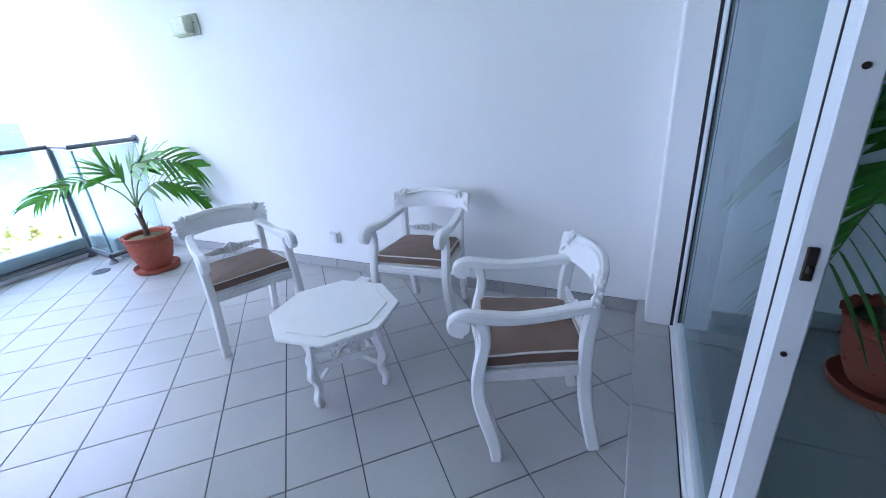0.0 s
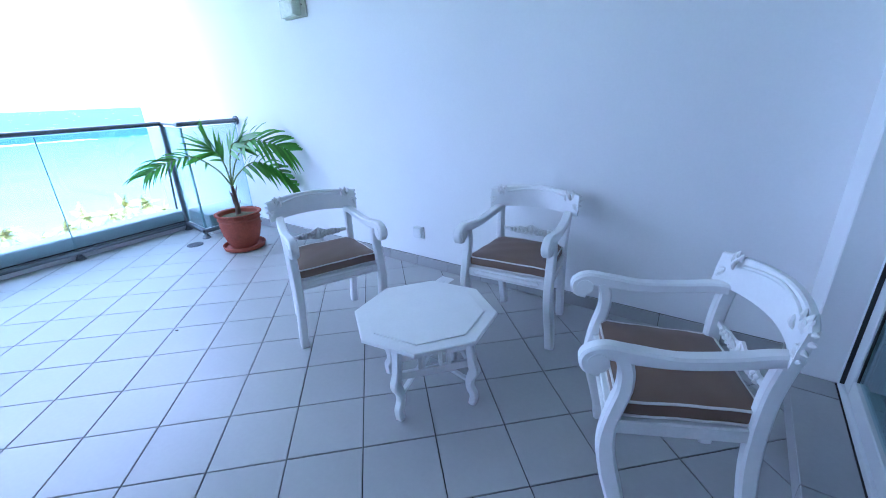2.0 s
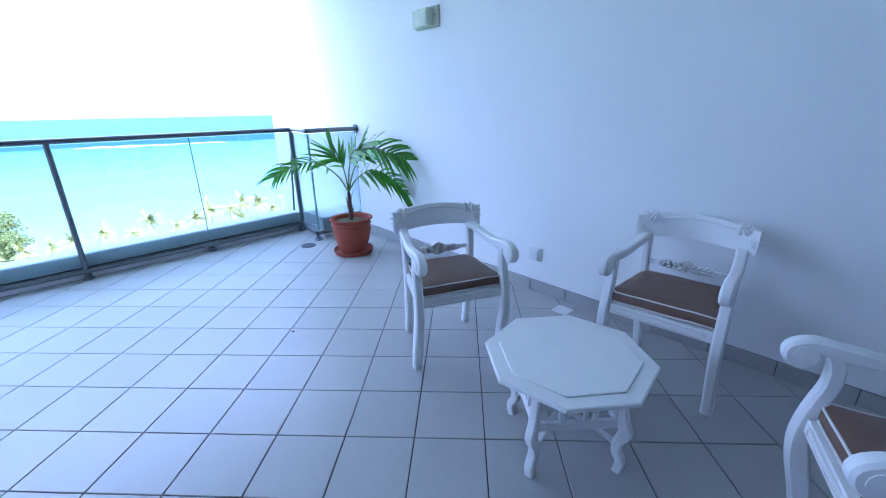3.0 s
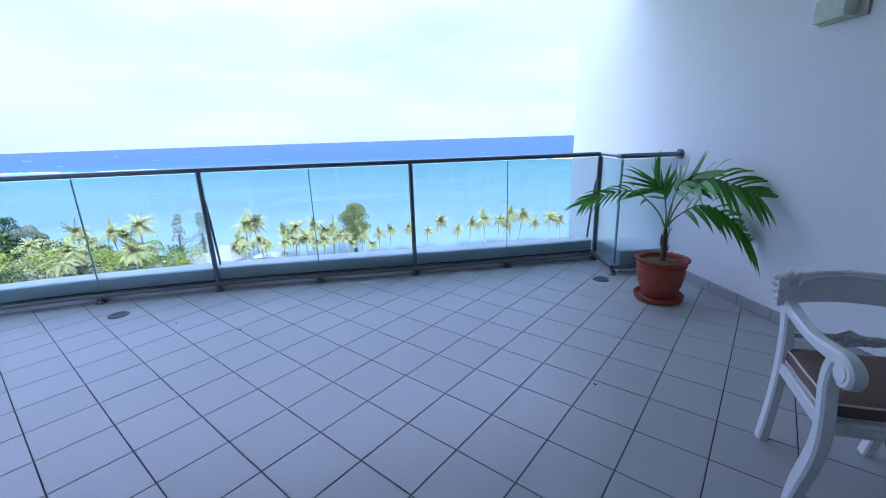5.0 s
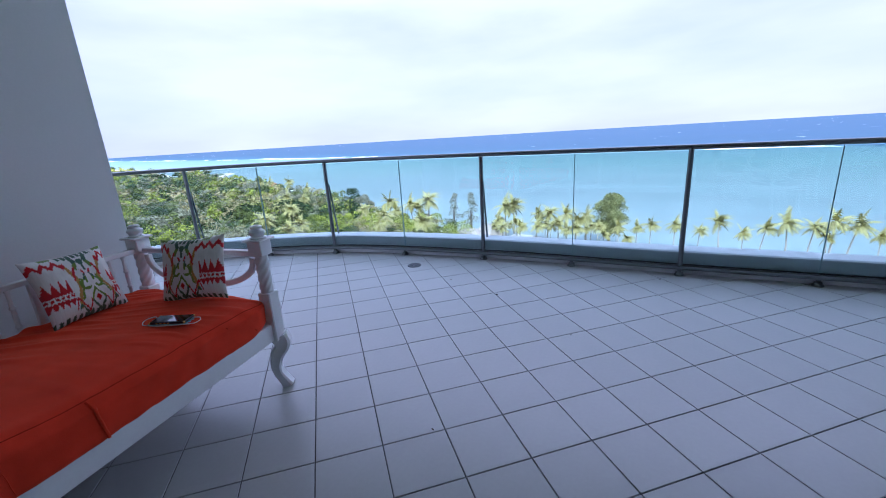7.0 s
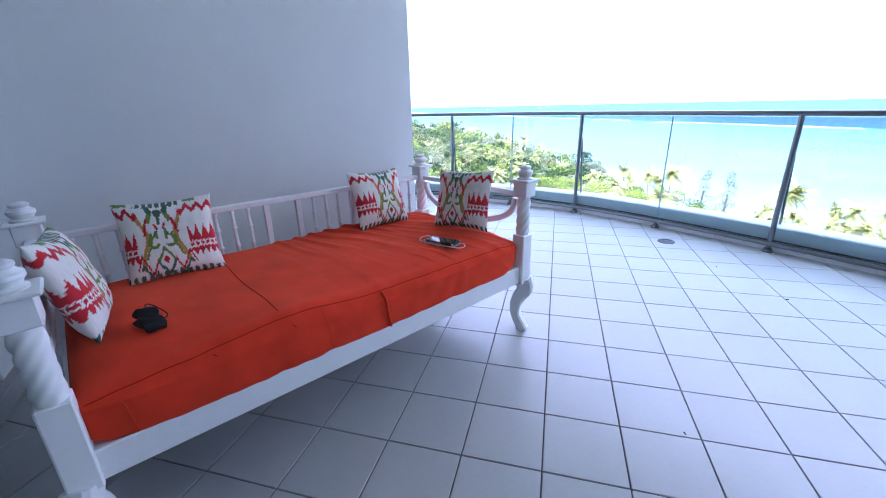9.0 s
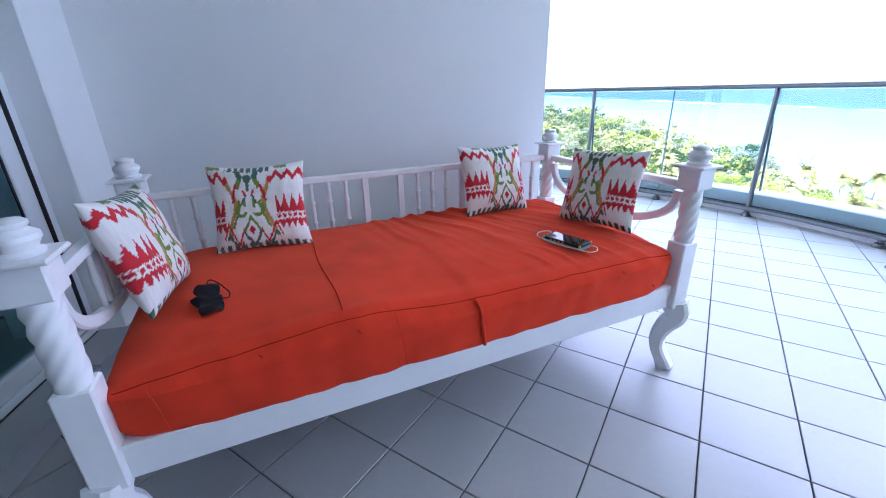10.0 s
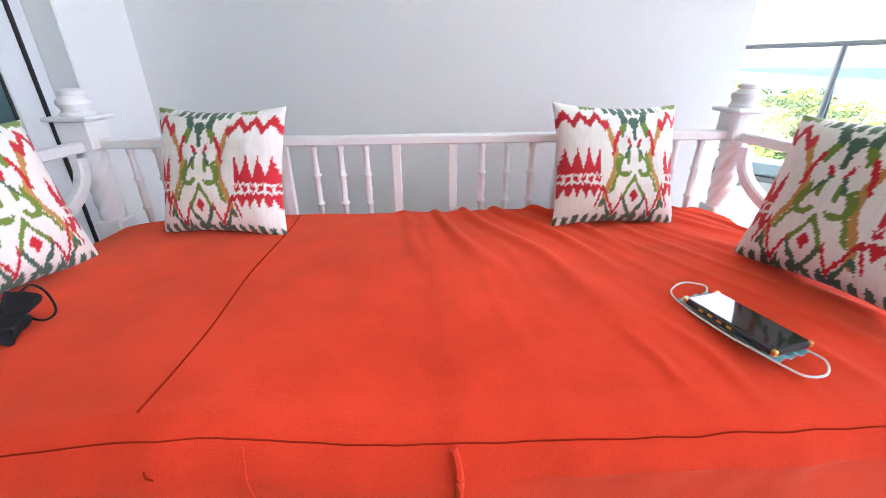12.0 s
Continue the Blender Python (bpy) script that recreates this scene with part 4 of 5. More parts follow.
def twisted(bm, x, y, z0, z1, r, lobes=6, turns=0.75):
    loops = []
    n, k = 36, 26
    for i in range(k + 1):
        z = z0 + (z1 - z0) * i / k
        e = min(i, k - i) / 3
        w = min(1, e)
        loops.append([Vector((x + rr * math.cos(a), y + rr * math.sin(a), z)) for a in [2 * math.pi * j / n for j in range(n)] for rr in [r * (1 - 0.16 * w * abs(math.cos(lobes / 2 * (a - turns * 2 * math.pi * i / k))) ** 1.5) - 0.003 * (1 - w)]])
    rings(bm, loops)


for sx in (-1, 1):
    for sy in (-1, 1):
        x, y = sx * HX, sy * HY
        post = part("post", box(B(), (x - 0.038, y - 0.038, 0.298), (x + 0.038, y + 0.038, 0.585), 0.005), M_WHITE, bed)
        bm = B()
        twisted(bm, x, y, 0.582, 0.798, 0.037)
        part("twisted_column", bm, M_WHITE, post, "spiral-carved column", True)
        bm = B()
        box(bm, (x - 0.043, y - 0.043, 0.796), (x + 0.043, y + 0.043, 0.875), 0.004)
        box(bm, (x - 0.060, y - 0.060, 0.875), (x + 0.060, y + 0.060, 0.887), 0.004)
        part("cap", bm, M_WHITE, post)
        part("finial", revolve(B(), [(0.040, 0.887), (0.042, 0.893), (0.032, 0.899), (0.034, 0.905), (0.042, 0.917), (0.041, 0.927), (0.030, 0.935), (0.026, 0.939), (0.030, 0.945), (0.030, 0.951), (0.022, 0.956), (0.006, 0.958)], 24, (x, y, 0)), M_WHITE, post, "turned urn finial", True)
        d = Vector((sx * 0.5, sy * 1.0, 0)).normalized()
        sd = Vector((-d.y, d.x, 0))
        o = Vector((x, y, 0)) - d * 0.005
        pts = smooth_path([o + d * a + Vector((0, 0, z)) for a, z in ((0.03, 0.0), (0.018, 0.03), (-0.012, 0.09), (-0.016, 0.15), (0.004, 0.21), (0.030, 0.25), (0.036, 0.28), (0.022, 0.315))], 3)
        hs = [0.050 + 0.044 * max(0, (p.z - 0.10) / 0.2) + 0.014 * max(0, 1 - p.z / 0.05) for p in pts]
        part("leg", sweep(B(), pts, 0.070, hs, sd), M_WHITE, bed, "", True)
# side boards and slats
for sy in (-1, 1):
    bm = B()
    box(bm, (-HX + 0.03, sy * HY - 0.016, 0.302), (HX - 0.03, sy * HY + 0.016, 0.402), 0.004)
    part("side_board", bm, M_WHITE, bed)
for sx in (-1, 1):
    bm = B()
    box(bm, (sx * HX - 0.016, -HY + 0.03, 0.302), (sx * HX + 0.016, HY - 0.03, 0.402), 0.004)
    part("end_board", bm, M_WHITE, bed)
part("base_panel", box(B(), (-HX + 0.017, -HY + 0.017, 0.375), (HX - 0.017, HY - 0.017, 0.395)), M_WORN, bed)
bm = B()
box(bm, (-HX + 0.03, HY - 0.018, 0.795), (HX - 0.03, HY + 0.018, 0.822), 0.004)
back = part("back_rail", bm, M_WHITE, bed)
part("lower_back_rail", box(B(), (-HX + 0.03, HY - 0.014, 0.50), (HX - 0.03, HY + 0.014, 0.53), 0.003), M_WHITE, bed)


def spindle_mesh(z0, z1):
    L = z1 - z0
    prof = [(0.0105, 0), (0.0105, 0.05), (0.008, 0.08), (0.0095, 0.30), (0.0135, 0.315), (0.0135, 0.335), (0.009, 0.35), (0.0105, 0.50), (0.009, 0.635), (0.0135, 0.65), (0.0135, 0.67), (0.0095, 0.685), (0.008, 0.92), (0.0105, 0.95), (0.0105, 1.0)]
    bm = B()
    revolve(bm, [(r, t * L) for r, t in prof], 10)
    for f in bm.faces:
        f.smooth = True
    me = bpy.data.meshes.new("spindle")
    bm.to_mesh(me)
    bm.free()
    me.materials.append(M_WHITE)
    return me


back_spindle = spindle_mesh(0.53, 0.795)
for k in (0.175, 0.251, 0.328, 0.702, 0.778, 0.853):
    for x in (-k, k):
        share("spindle", back_spindle, bed, Matrix.Translation((x, HY, 0.53)))
for x in (-0.612, -0.416, -0.085, 0.085, 0.416, 0.612):
    part("flat_baluster", box(B(), (x - 0.013, HY - 0.011, 0.53), (x + 0.013, HY + 0.011, 0.795), 0.002), M_WHITE, bed)
for sx in (-1, 1):
    x = sx * HX
    part("end_rail", box(B(), (x - 0.018, -HY + 0.03, 0.792), (x + 0.018, HY - 0.03, 0.820), 0.004), M_WHITE, bed)
    arc = []
    for i in range(25):
        a = math.pi * i / 24
        arc.append((x, -0.375 * math.cos(a), 0.778 - 0.17 * math.sin(a) ** 0.8))
    part("curved_brace", sweep(B(), arc, 0.030, 0.034, (1, 0, 0)), M_WHITE, bed, "curved lower rail", True)
    for k in range(-3, 4):
        y = k * 0.048
        zb = 0.778 - 0.17 * math.sqrt(max(0.0, 1 - (y / 0.375) ** 2)) ** 0.8 + 0.012
        bm = B()
        L = 0.793 - zb
        revolve(bm, [(0.0095, 0), (0.008, 0.15 * L), (0.0115, 0.42 * L), (0.0125, 0.5 * L), (0.0115, 0.58 * L), (0.008, 0.85 * L), (0.0095, L)], 10, (x, y, zb))
        part("end_spindle", bm, M_WHITE, bed, "", True)

# mattress in its red-orange cover
MX, MY = 0.936, 0.412
mattress = thing("mattress", BED, "red-orange fabric-covered mattress, wrinkled, on the daybed", "mattress")


def ridge(q, sharp=2.6):
    """A row of rounded folds with flat cloth between them."""
    return max(0.0, math.sin(q)) ** sharp


def drape(v):
    top = max(0.0, v.z / 0.0935)
    u, w = v.x / MX, v.y / MY
    z = v.z + 0.498
    x, y = v.x, v.y
    front = max(0.0, min(1.0, (-w - 0.35) / 0.65)) ** 2
    if top > 0.3:
        # long slack folds run from the back towards the front edge
        amt = max(0.0, min(1.0, (x + 0.24) / 0.35))
        fold = 0.0
        bend = (0.12 + 0.75 * max(0.0, x)) * y + 0.25 * y * y
        for k, (f, ph, h) in enumerate(((26, 0.4, 0.0140), (47, 1.7, 0.0125), (71, 0.6, 0.0042))):
            q = x + bend + 0.06 * noise.noise((x * 2.6, y * 2.6, k * 4.0))
            fold += h * ridge(f * q + ph, 1.8) * max(0.0, 0.35 + 1.5 * noise.noise((x * 2.6 + k, y * 1.3, 1.0 + k)))
        fold *= 1 - math.exp(-((x - 0.527) / 0.10) ** 2 - ((y + 0.255) / 0.13) ** 2)
        z += fold * amt * top * (1 - 0.5 * front)
        # puckers gathered by the stitched front edge
        pk = max(0.0, min(1.0, (x - 0.05) / 0.3)) * max(0.0, min(1.0, (-w - 0.45) / 0.35)) * max(0.0, 1 - max(0.0, (-w - 0.86) / 0.12))
        z += 0.011 * pk * top * ridge(62 * (x + 0.35 * y) + 2.5 * noise.noise((x * 5, y * 4, 6.0)), 3.0) * max(0.0, 0.35 + noise.noise((x * 4, y * 4, 7.0)))
        z += 0.007 * noise.noise((x * 2.2, y * 2.5, 0.3)) * top + 0.0018 * noise.noise((x * 14, y * 9, 0.9)) * top
        z += 0.012 * top * (1 - u * u) * (1 - w * w)
        z += top * front * (0.035 * math.exp(-((x + 0.36) / 0.22) ** 2) + 0.022 * (1 - u ** 4) - 0.047)
        z -= 0.030 * top * max(0.0, (abs(u) - 0.80) / 0.20) ** 2 * (1 - 0.6 * front)
    if abs(w) > 0.8:
        sgn = -1 if w < 0 else 1
        y += sgn * (0.008 * noise.noise((x * 4.5, v.z * 9, 2.0)) + 0.004 * noise.noise((x * 16, v.z * 14, 5.0)) + 0.006 * (1 - (v.z / 0.09) ** 2))
        if w < -0.9:
            # the cover bulges over the side board
            y -= 0.040 * (1 - u ** 16) * (1.0 if v.z < 0.04 else max(0.35, 1 - (v.z - 0.04) / 0.08))
            # creases that slant down from the edge
            y -= 0.006 * ridge(17 * (x + 0.9 * v.z) + 3 * noise.noise((x * 2, v.z * 5, 8.0)), 4) * max(0.0, 0.2 + noise.noise((x * 3, v.z * 3, 4.0)))
    low = 0.4035
    if w < -0.9 and v.z < -0.03:
        low = 0.383 + 0.030 * abs(u) ** 10 + 0.006 * noise.noise((x * 3.1, 0, 9.0))
        z = low + (v.z + 0.0935) * 0.95
    return Vector((x, y, max(z, low)))


cover = part("cover", roundbox(B(), (2 * MX, 2 * MY, 0.187), 0.028, (230, 110, 16), drape), M_FABRIC, mattress, "red-orange cotton cover", True)


def on_top(x, y, lift=0.0):
    p = drape(Vector((x, y, 0.0935)))
    return Vector((x, y, p.z + lift))


bm = B()
tube(bm, [drape(Vector((-MX * 0.975 + 1.95 * MX * i / 160, -MY + 0.006, 0.0775))) + Vector((0, -0.0014, 0.0014)) for i in range(161)], 0.0013, 5)
part("edge_seam", bm, M_SEAM, cover, "stitched seam along the front edge", True)
bm = B()
tube(bm, [drape(Vector((0.022 + 0.0016 * i, -MY, 0.078 - 0.155 * i / 12))) + Vector((0.003 * math.sin(i * 0.7), -0.003, 0)) for i in range(13)], 0.006, 6)
part("front_seam", bm, M_FABRIC, cover, "raised upright seam", True)
for xs in (-0.24, -0.845):
    bm = B()
    tube(bm, [drape(Vector((xs + 0.0022 * i, -MY, 0.074 - 0.150 * i / 12))) + Vector((0, -0.0005, 0)) for i in range(13)], 0.0014, 5)
    part("front_seam", bm, M_FABRIC, cover, "fine upright seam", True)
for xs, zs in ((-0.352, 0.055), (-0.60, 0.066), (0.62, 0.052), (0.79, -0.035)):
    bm = B()
    p0 = drape(Vector((xs, -MY, zs))) + Vector((0, -0.001, 0))
    tube(bm, smooth_path([p0, p0 + Vector((0.004, -0.005, -0.004)), p0 + Vector((0.010, -0.003, -0.012))], 4), 0.0014, 5)
    part("loose_thread", bm, M_SEAM, cover, "pulled thread", True)
bm = B()
tube(bm, [on_top(-0.378 + 0.005 * math.sin(i * 0.16), -MY + 0.012 + (2 * MY - 0.05) * i / 60, 0.0006) for i in range(61)], 0.0015, 5)
part("top_seam", bm, M_SEAM, cover, "sewn seam across the top", True)


# ---- ikat cushions ----
def ikat(u, v):
    """The dyed pattern of the cloth; u across, v down, both 0 to 1."""
    W, R, G, D, O = (0.78, 0.75, 0.70), (0.52, 0.025, 0.035), (0.16, 0.24, 0.04), (0.07, 0.13, 0.085), (0.47, 0.25, 0.07)
    j = noise.noise((u * 55, v * 5, 0.0))
    v2, u2 = v + 0.030 * j, u + 0.008 * noise.noise((u * 6, v * 45, 3.0))
    d = abs(u2 - 0.42)
    tri = lambda t: abs((t % 1.0) * 2 - 1)
    c = W
    # wide ochre ribbons and their green partners
    k = 0.185 + 0.045 * math.sin(v2 * 9.0 + 0.6)
    if 0.14 < v2 < 0.86 and abs(d - k) < 0.022:
        c = O
    if 0.42 < v2 < 0.74 and abs(d - k + 0.038) < 0.012:
        c = G
    # the red zigzags of the upper corners
    if d > 0.20 and abs(v2 - 0.10 - 0.30 * max(0, 0.30 - d) - 0.085 * tri(d * 8.5)) < 0.038:
        c = R
    if 0.27 < d < 0.40 and v2 < 0.045:
        c = G
    # flame-topped towers with drops and combs below
    if d > 0.265:
        spike = 0.06 + 0.15 * tri(d * 11.0) ** 1.3
        if 0.585 - spike < v2 < 0.585:
            c = R
        if 0.60 < v2 < 0.645 and tri(u2 * 17) > 0.28:
            c = R
        if 0.665 < v2 < 0.695 + 0.085 * tri(u2 * 15):
            c = R
    # crowning bud, stem, curls
    if (d / 0.042) ** 2 + ((v2 - 0.16) / 0.055) ** 2 < 1 or (d < 0.016 and 0.2 < v2 < 0.33):
        c = D
    if 0.05 < v2 < 0.30 and abs(d - 0.07 - 0.30 * abs(v2 - 0.15)) < 0.026 and not (c == D):
        c = D if v2 < 0.17 else G
    if v2 < 0.08 and d < 0.22 and tri(u2 * 16) > 0.35:
        c = D
    r = math.hypot((d - 0.085) / 1.0, (v2 - 0.53) / 1.3)
    if (0.034 < r < 0.066 and not (d < 0.085 and 0.47 < v2 < 0.56)) or (0.40 < v2 < 0.50 and abs(d - 0.045) < 0.014):
        c = G
    if abs(d - 0.03 - 0.42 * abs(v2 - 0.36)) < 0.012 and 0.30 < v2 < 0.46:
        c = D if v2 > 0.36 else R
    if 0.24 < v2 < 0.44 and abs(d - 0.12 - 0.25 * (v2 - 0.24)) < 0.016:
        c = R
    # diamond in its frame
    q = d / 0.032 + abs(v2 - 0.765) / 0.058
    q2 = d / 0.085 + abs(v2 - 0.79) / 0.17
    if q < 1:
        c = R
    elif 0.86 < q2 < 1.22:
        c = D if v2 > 0.78 else G
    # lower chevrons
    if 0.09 < d < 0.30 and abs(v2 - 0.68 - 0.26 * tri(d * 5.6 + 0.15)) < 0.030:
        c = R
    if 0.11 < d < 0.27 and abs(v2 - 0.80 - 0.20 * tri(d * 5.6 + 0.15)) < 0.028:
        c = D
    if v2 > 0.93 and tri(u2 * 13) > 0.42:
        c = D
    t = 1 + 0.10 * noise.noise((u * 90, v * 7, 8.0))
    return tuple(min(1, x * t) for x in c)


def cushion():
    n, half, puff = 110, 0.181, 0.052
    verts, cols, faces = [], [], []
    for side in (1, -1):
        for i in range(n + 1):
            for j in range(n + 1):
                a, b = 2 * i / n - 1, 2 * j / n - 1
                pin = 0.095
                x = half * a * (1 - pin * (1 - b * b) * abs(a))
                y = 0.94 * half * b * (1 - pin * (1 - a * a) * abs(b))
                h = puff * max(0.0, (1 - a ** 4) * (1 - b ** 4)) ** 0.62
                h *= 1 + 0.10 * noise.noise((a * 1.6, b * 1.6, side * 2.0))
                h += 0.0035 * noise.noise((a * 5, b * 5, side * 7.0)) * (1 - a ** 6) * (1 - b ** 6)
                verts.append((x, y, side * (h + 0.0012)))
                cols.extend((*ikat((a + 1) / 2, (1 - b) / 2), 1.0))
    k = (n + 1) ** 2
    for s in (0, 1):
        for i in range(n):
            for j in range(n):
                q = [s * k + i * (n + 1) + j, s * k + (i + 1) * (n + 1) + j, s * k + (i + 1) * (n + 1) + j + 1, s * k + i * (n + 1) + j + 1]
                faces.append(q if s == 0 else q[::-1])
    edge = [i * (n + 1) for i in range(n)] + [n * (n + 1) + j for j in range(n)] + [(n - i) * (n + 1) + n for i in range(n)] + [n - j for j in range(n)]
    for a, b in zip(edge, edge[1:] + edge[:1]):
        faces.append((b, a, a + k, b + k))
    me = bpy.data.meshes.new("cushion")
    me.from_pydata(verts, [], faces)
    at = me.color_attributes.new("weave", "FLOAT_COLOR", "POINT")
    at.data.foreach_set("color", cols)
    for p in me.polygons:
        p.use_smooth = True
    me.materials.append(M_IKAT)
    return tagged(new("cushion", me), "square white cushion with red, green and ochre ikat print", "cushion", "ikat cushions on the daybed")


def stand(left, right, lean, turn=0.0, reverse=False):
    """Stands a cushion on the mattress on the line between two bottom corners, leaning back by some degrees."""
    a, b = Vector(left), Vector(right)
    mid = (a + b) / 2
    ax = (b - a).normalized()
    up = Matrix.Rotation(radians(lean), 4, ax) @ Vector((0, 0, 1))
    nz = ax.cross(up)
    m = Matrix((Vector((*ax, 0)), Vector((*up, 0)), Vector((*nz, 0)), Vector((0, 0, 0, 1)))).transposed()
    m.translation = Vector((mid.x, mid.y, 0.600)) + up * 0.158
    m = m @ Matrix.Rotation(radians(turn), 4, "Z")
    return m @ Matrix.Rotation(math.pi, 4, "Y") if reverse else m


cu1 = cushion()
cu1.matrix_basis = stand((-0.534, -2.334, 0), (-0.896, -2.348, 0), -18, 0.5)
copy_thing(cu1, stand((-1.603, -2.532, 0), (-1.932, -2.630, 0), -20, -2.0, True))
copy_thing(cu1, stand((-2.013, -2.443, 0), (-2.163, -2.120, 0), -18, 3.0))
copy_thing(cu1, stand((-0.522, -1.845, 0), (-0.486, -2.178, 0), -16, -4.0, True))

# ---- things lying on the mattress ----
mid = BED @ Vector((0.527, -0.255, 0))
ph_dir = (BED.to_3x3() @ Vector((0.040, -0.151, 0))).normalized()
rest = max(on_top(0.527 + a, -0.255 + b).z for a in (-0.06, 0, 0.06) for b in (-0.09, 0, 0.09))
phone = thing("phone", pose(mid.x, mid.y, rest + 0.005, 0, 0, math.degrees(math.atan2(ph_dir.y, ph_dir.x))), "black smartphone in a case with brass corners, screen dark", "phone")
part("case", box(B(), (-0.083, -0.040, 0), (0.083, 0.040, 0.011), 0.004, 2), M_PHONE, phone, "", True)
part("screen", box(B(), (-0.078, -0.036, 0.0095), (0.078, 0.036, 0.0122), 0.001), M_SCREEN, phone, "glossy dark screen")
for sx in (-1, 1):
    for sy in (-1, 1):
        part("corner_guard", box(B(), (sx * 0.080 - 0.0042, sy * 0.0372 - 0.0042, 0.001), (sx * 0.080 + 0.0042, sy * 0.0372 + 0.0042, 0.0118), 0.002), M_GOLD, phone, "brass corner")
for k in range(4):
    part("side_button", box(B(), (-0.05 + 0.018 * k, -0.0418, 0.003), (-0.041 + 0.018 * k, -0.0395, 0.008), 0.0008), M_GOLD, phone, "brass key")
mask = thing("face_mask", pose(mid.x, mid.y, rest - 0.001, 0, 0, math.degrees(math.atan2(ph_dir.y, ph_dir.x))), "pale blue face mask with white ear loops under the phone", "face mask")
bm = B()
loops = []
for i in range(9):
    x = -0.098 + 0.185 * i / 8
    loops.append([Vector((x, y, 0.002 + 0.0028 * math.sin(y * 260) + (0.004 if i < 1 else 0))) for y in [-0.036 + 0.072 * j / 14 for j in range(15)]] + [Vector((x, y, 0.0008 + 0.0028 * math.sin(y * 260) + (0.004 if i < 1 else 0))) for y in [0.036 - 0.072 * j / 14 for j in range(15)]])
rings(bm, loops)
part("pleated_cloth", bm, M_PALEBLUE, mask, "", True)
for pts in ([(-0.095, 0.03, 0.006), (-0.12, 0.055, 0.005), (-0.145, 0.03, 0.004), (-0.135, -0.01, 0.004), (-0.11, -0.035, 0.004), (-0.05, -0.048, 0.004), (0.03, -0.05, 0.004)],
            [(0.085, 0.028, 0.006), (0.11, 0.03, 0.004), (0.13, 0.0, 0.004), (0.125, -0.03, 0.004), (0.10, -0.042, 0.005), (0.02, -0.050, 0.004)]):
    part("ear_loop", tube(B(), smooth_path(pts, 6), 0.0018, 6), M_CORD, mask, "thin white elastic", True)

black = thing("cloth_pouch", BED @ pose(-0.716, -0.205, on_top(-0.716, -0.205).z - 0.001, 0, 0, -72) @ Matrix.Diagonal((0.92, 0.92, 0.92, 1)), "crumpled black cloth pouch with a drawstring loop", "pouch")
bm = B()


def crumple(v):
    p = v + 0.030 * Vector((noise.noise(v * 22), noise.noise(v * 22 + Vector((5, 0, 0))), noise.noise(v * 22 + Vector((0, 9, 0)))))
    p.z = max(p.z + 0.022, 0.001)
    p.y *= 1 - 0.4 * max(0, p.x / 0.06)
    return p


roundbox(bm, (0.105, 0.06, 0.042), 0.018, (18, 14, 10), crumple)
part("pouch_cloth", bm, M_BLACK, black, "", True)
bm = B()
roundbox(bm, (0.045, 0.05, 0.05), 0.018, (10, 10, 10), lambda v: crumple(v) + Vector((-0.042, 0.010, 0.020)))
part("gathered_neck", bm, M_BLACK, black, "", True)
part("drawstring", tube(B(), smooth_path([(-0.05, 0.015, 0.058), (-0.068, 0.030, 0.066), (-0.060, 0.052, 0.050), (-0.030, 0.070, 0.022), (-0.012, 0.058, 0.014), (-0.022, 0.030, 0.022), (-0.030, 0.015, 0.040)], 6), 0.0022, 6), M_BLACK, black, "", True)

# ---- the shore below ----
GROUND = -43.6
bm = B()
n = 48
ring_r = (0, 150, 400, 900, 1800, 3200, 4900)
rim_z = {3200: 7.0, 4900: 22.0}
prev = [bm.verts.new((0, 0, GROUND - 0.6))] * n
for r in ring_r[1:]:
    cur = [bm.verts.new((r * math.cos(2 * math.pi * i / n), r * math.sin(2 * math.pi * i / n), GROUND - 0.6 + rim_z.get(r, 0.0))) for i in range(n)]
    for i in range(n):
        j = (i + 1) % n
        bm.faces.new((prev[i], cur[i], cur[j]) if r == ring_r[1] else (prev[i], cur[i], cur[j], prev[j]))
    prev = cur
structure("water", bm, M_SEA, "turquoise lagoon, a line of surf on the reef and deep blue sea")

COAST = [(-186, 260), (-172, 110), (-164, 50), (-160, 0), (-160, -50), (-166, -85), (-180, -128), (-204, -160), (-236, -214), (-272, -300), (-322, -402), (-372, -520), (-404, -640), (-470, -700), (-490, -740), (-430, -800), (-500, -1000), (-640, -1500), (-860, -2400), (-1100, -3400)]


def land(name, inset, z, material, label):
    bm = B()
    pts = [(p.x, p.y) for p in smooth_path([(x, y, 0) for x, y in COAST], 4)]
    row0 = [bm.verts.new((x + inset, y, GROUND + z)) for x, y in pts]
    row1 = [bm.verts.new((x + inset - 14, y, GROUND - 1.5)) for x, y in pts]
    row2 = [bm.verts.new((700 if y > -900 else 900, y, GROUND + z + 2)) for x, y in pts]
    for i in range(len(pts) - 1):
        bm.faces.new((row1[i], row0[i], row0[i + 1], row1[i + 1]))
        bm.faces.new((row0[i], row2[i], row2[i + 1], row0[i + 1]))
    bmesh.ops.recalc_face_normals(bm, faces=bm.faces[:])
    return structure(name, bm, material, label)


land("ground_beach", 0, 0.2, M_SAND, "pale sandy beach along the lagoon")
land("ground", 14, 0.9, M_LAND, "green overgrown land behind the beach")


def coast_x(y):
    for (xa, ya), (xb, yb) in zip(COAST, COAST[1:]):
        if yb <= y <= ya:
            return xa + (xb - xa) * (y - ya) / (yb - ya)
    return COAST[0][0]


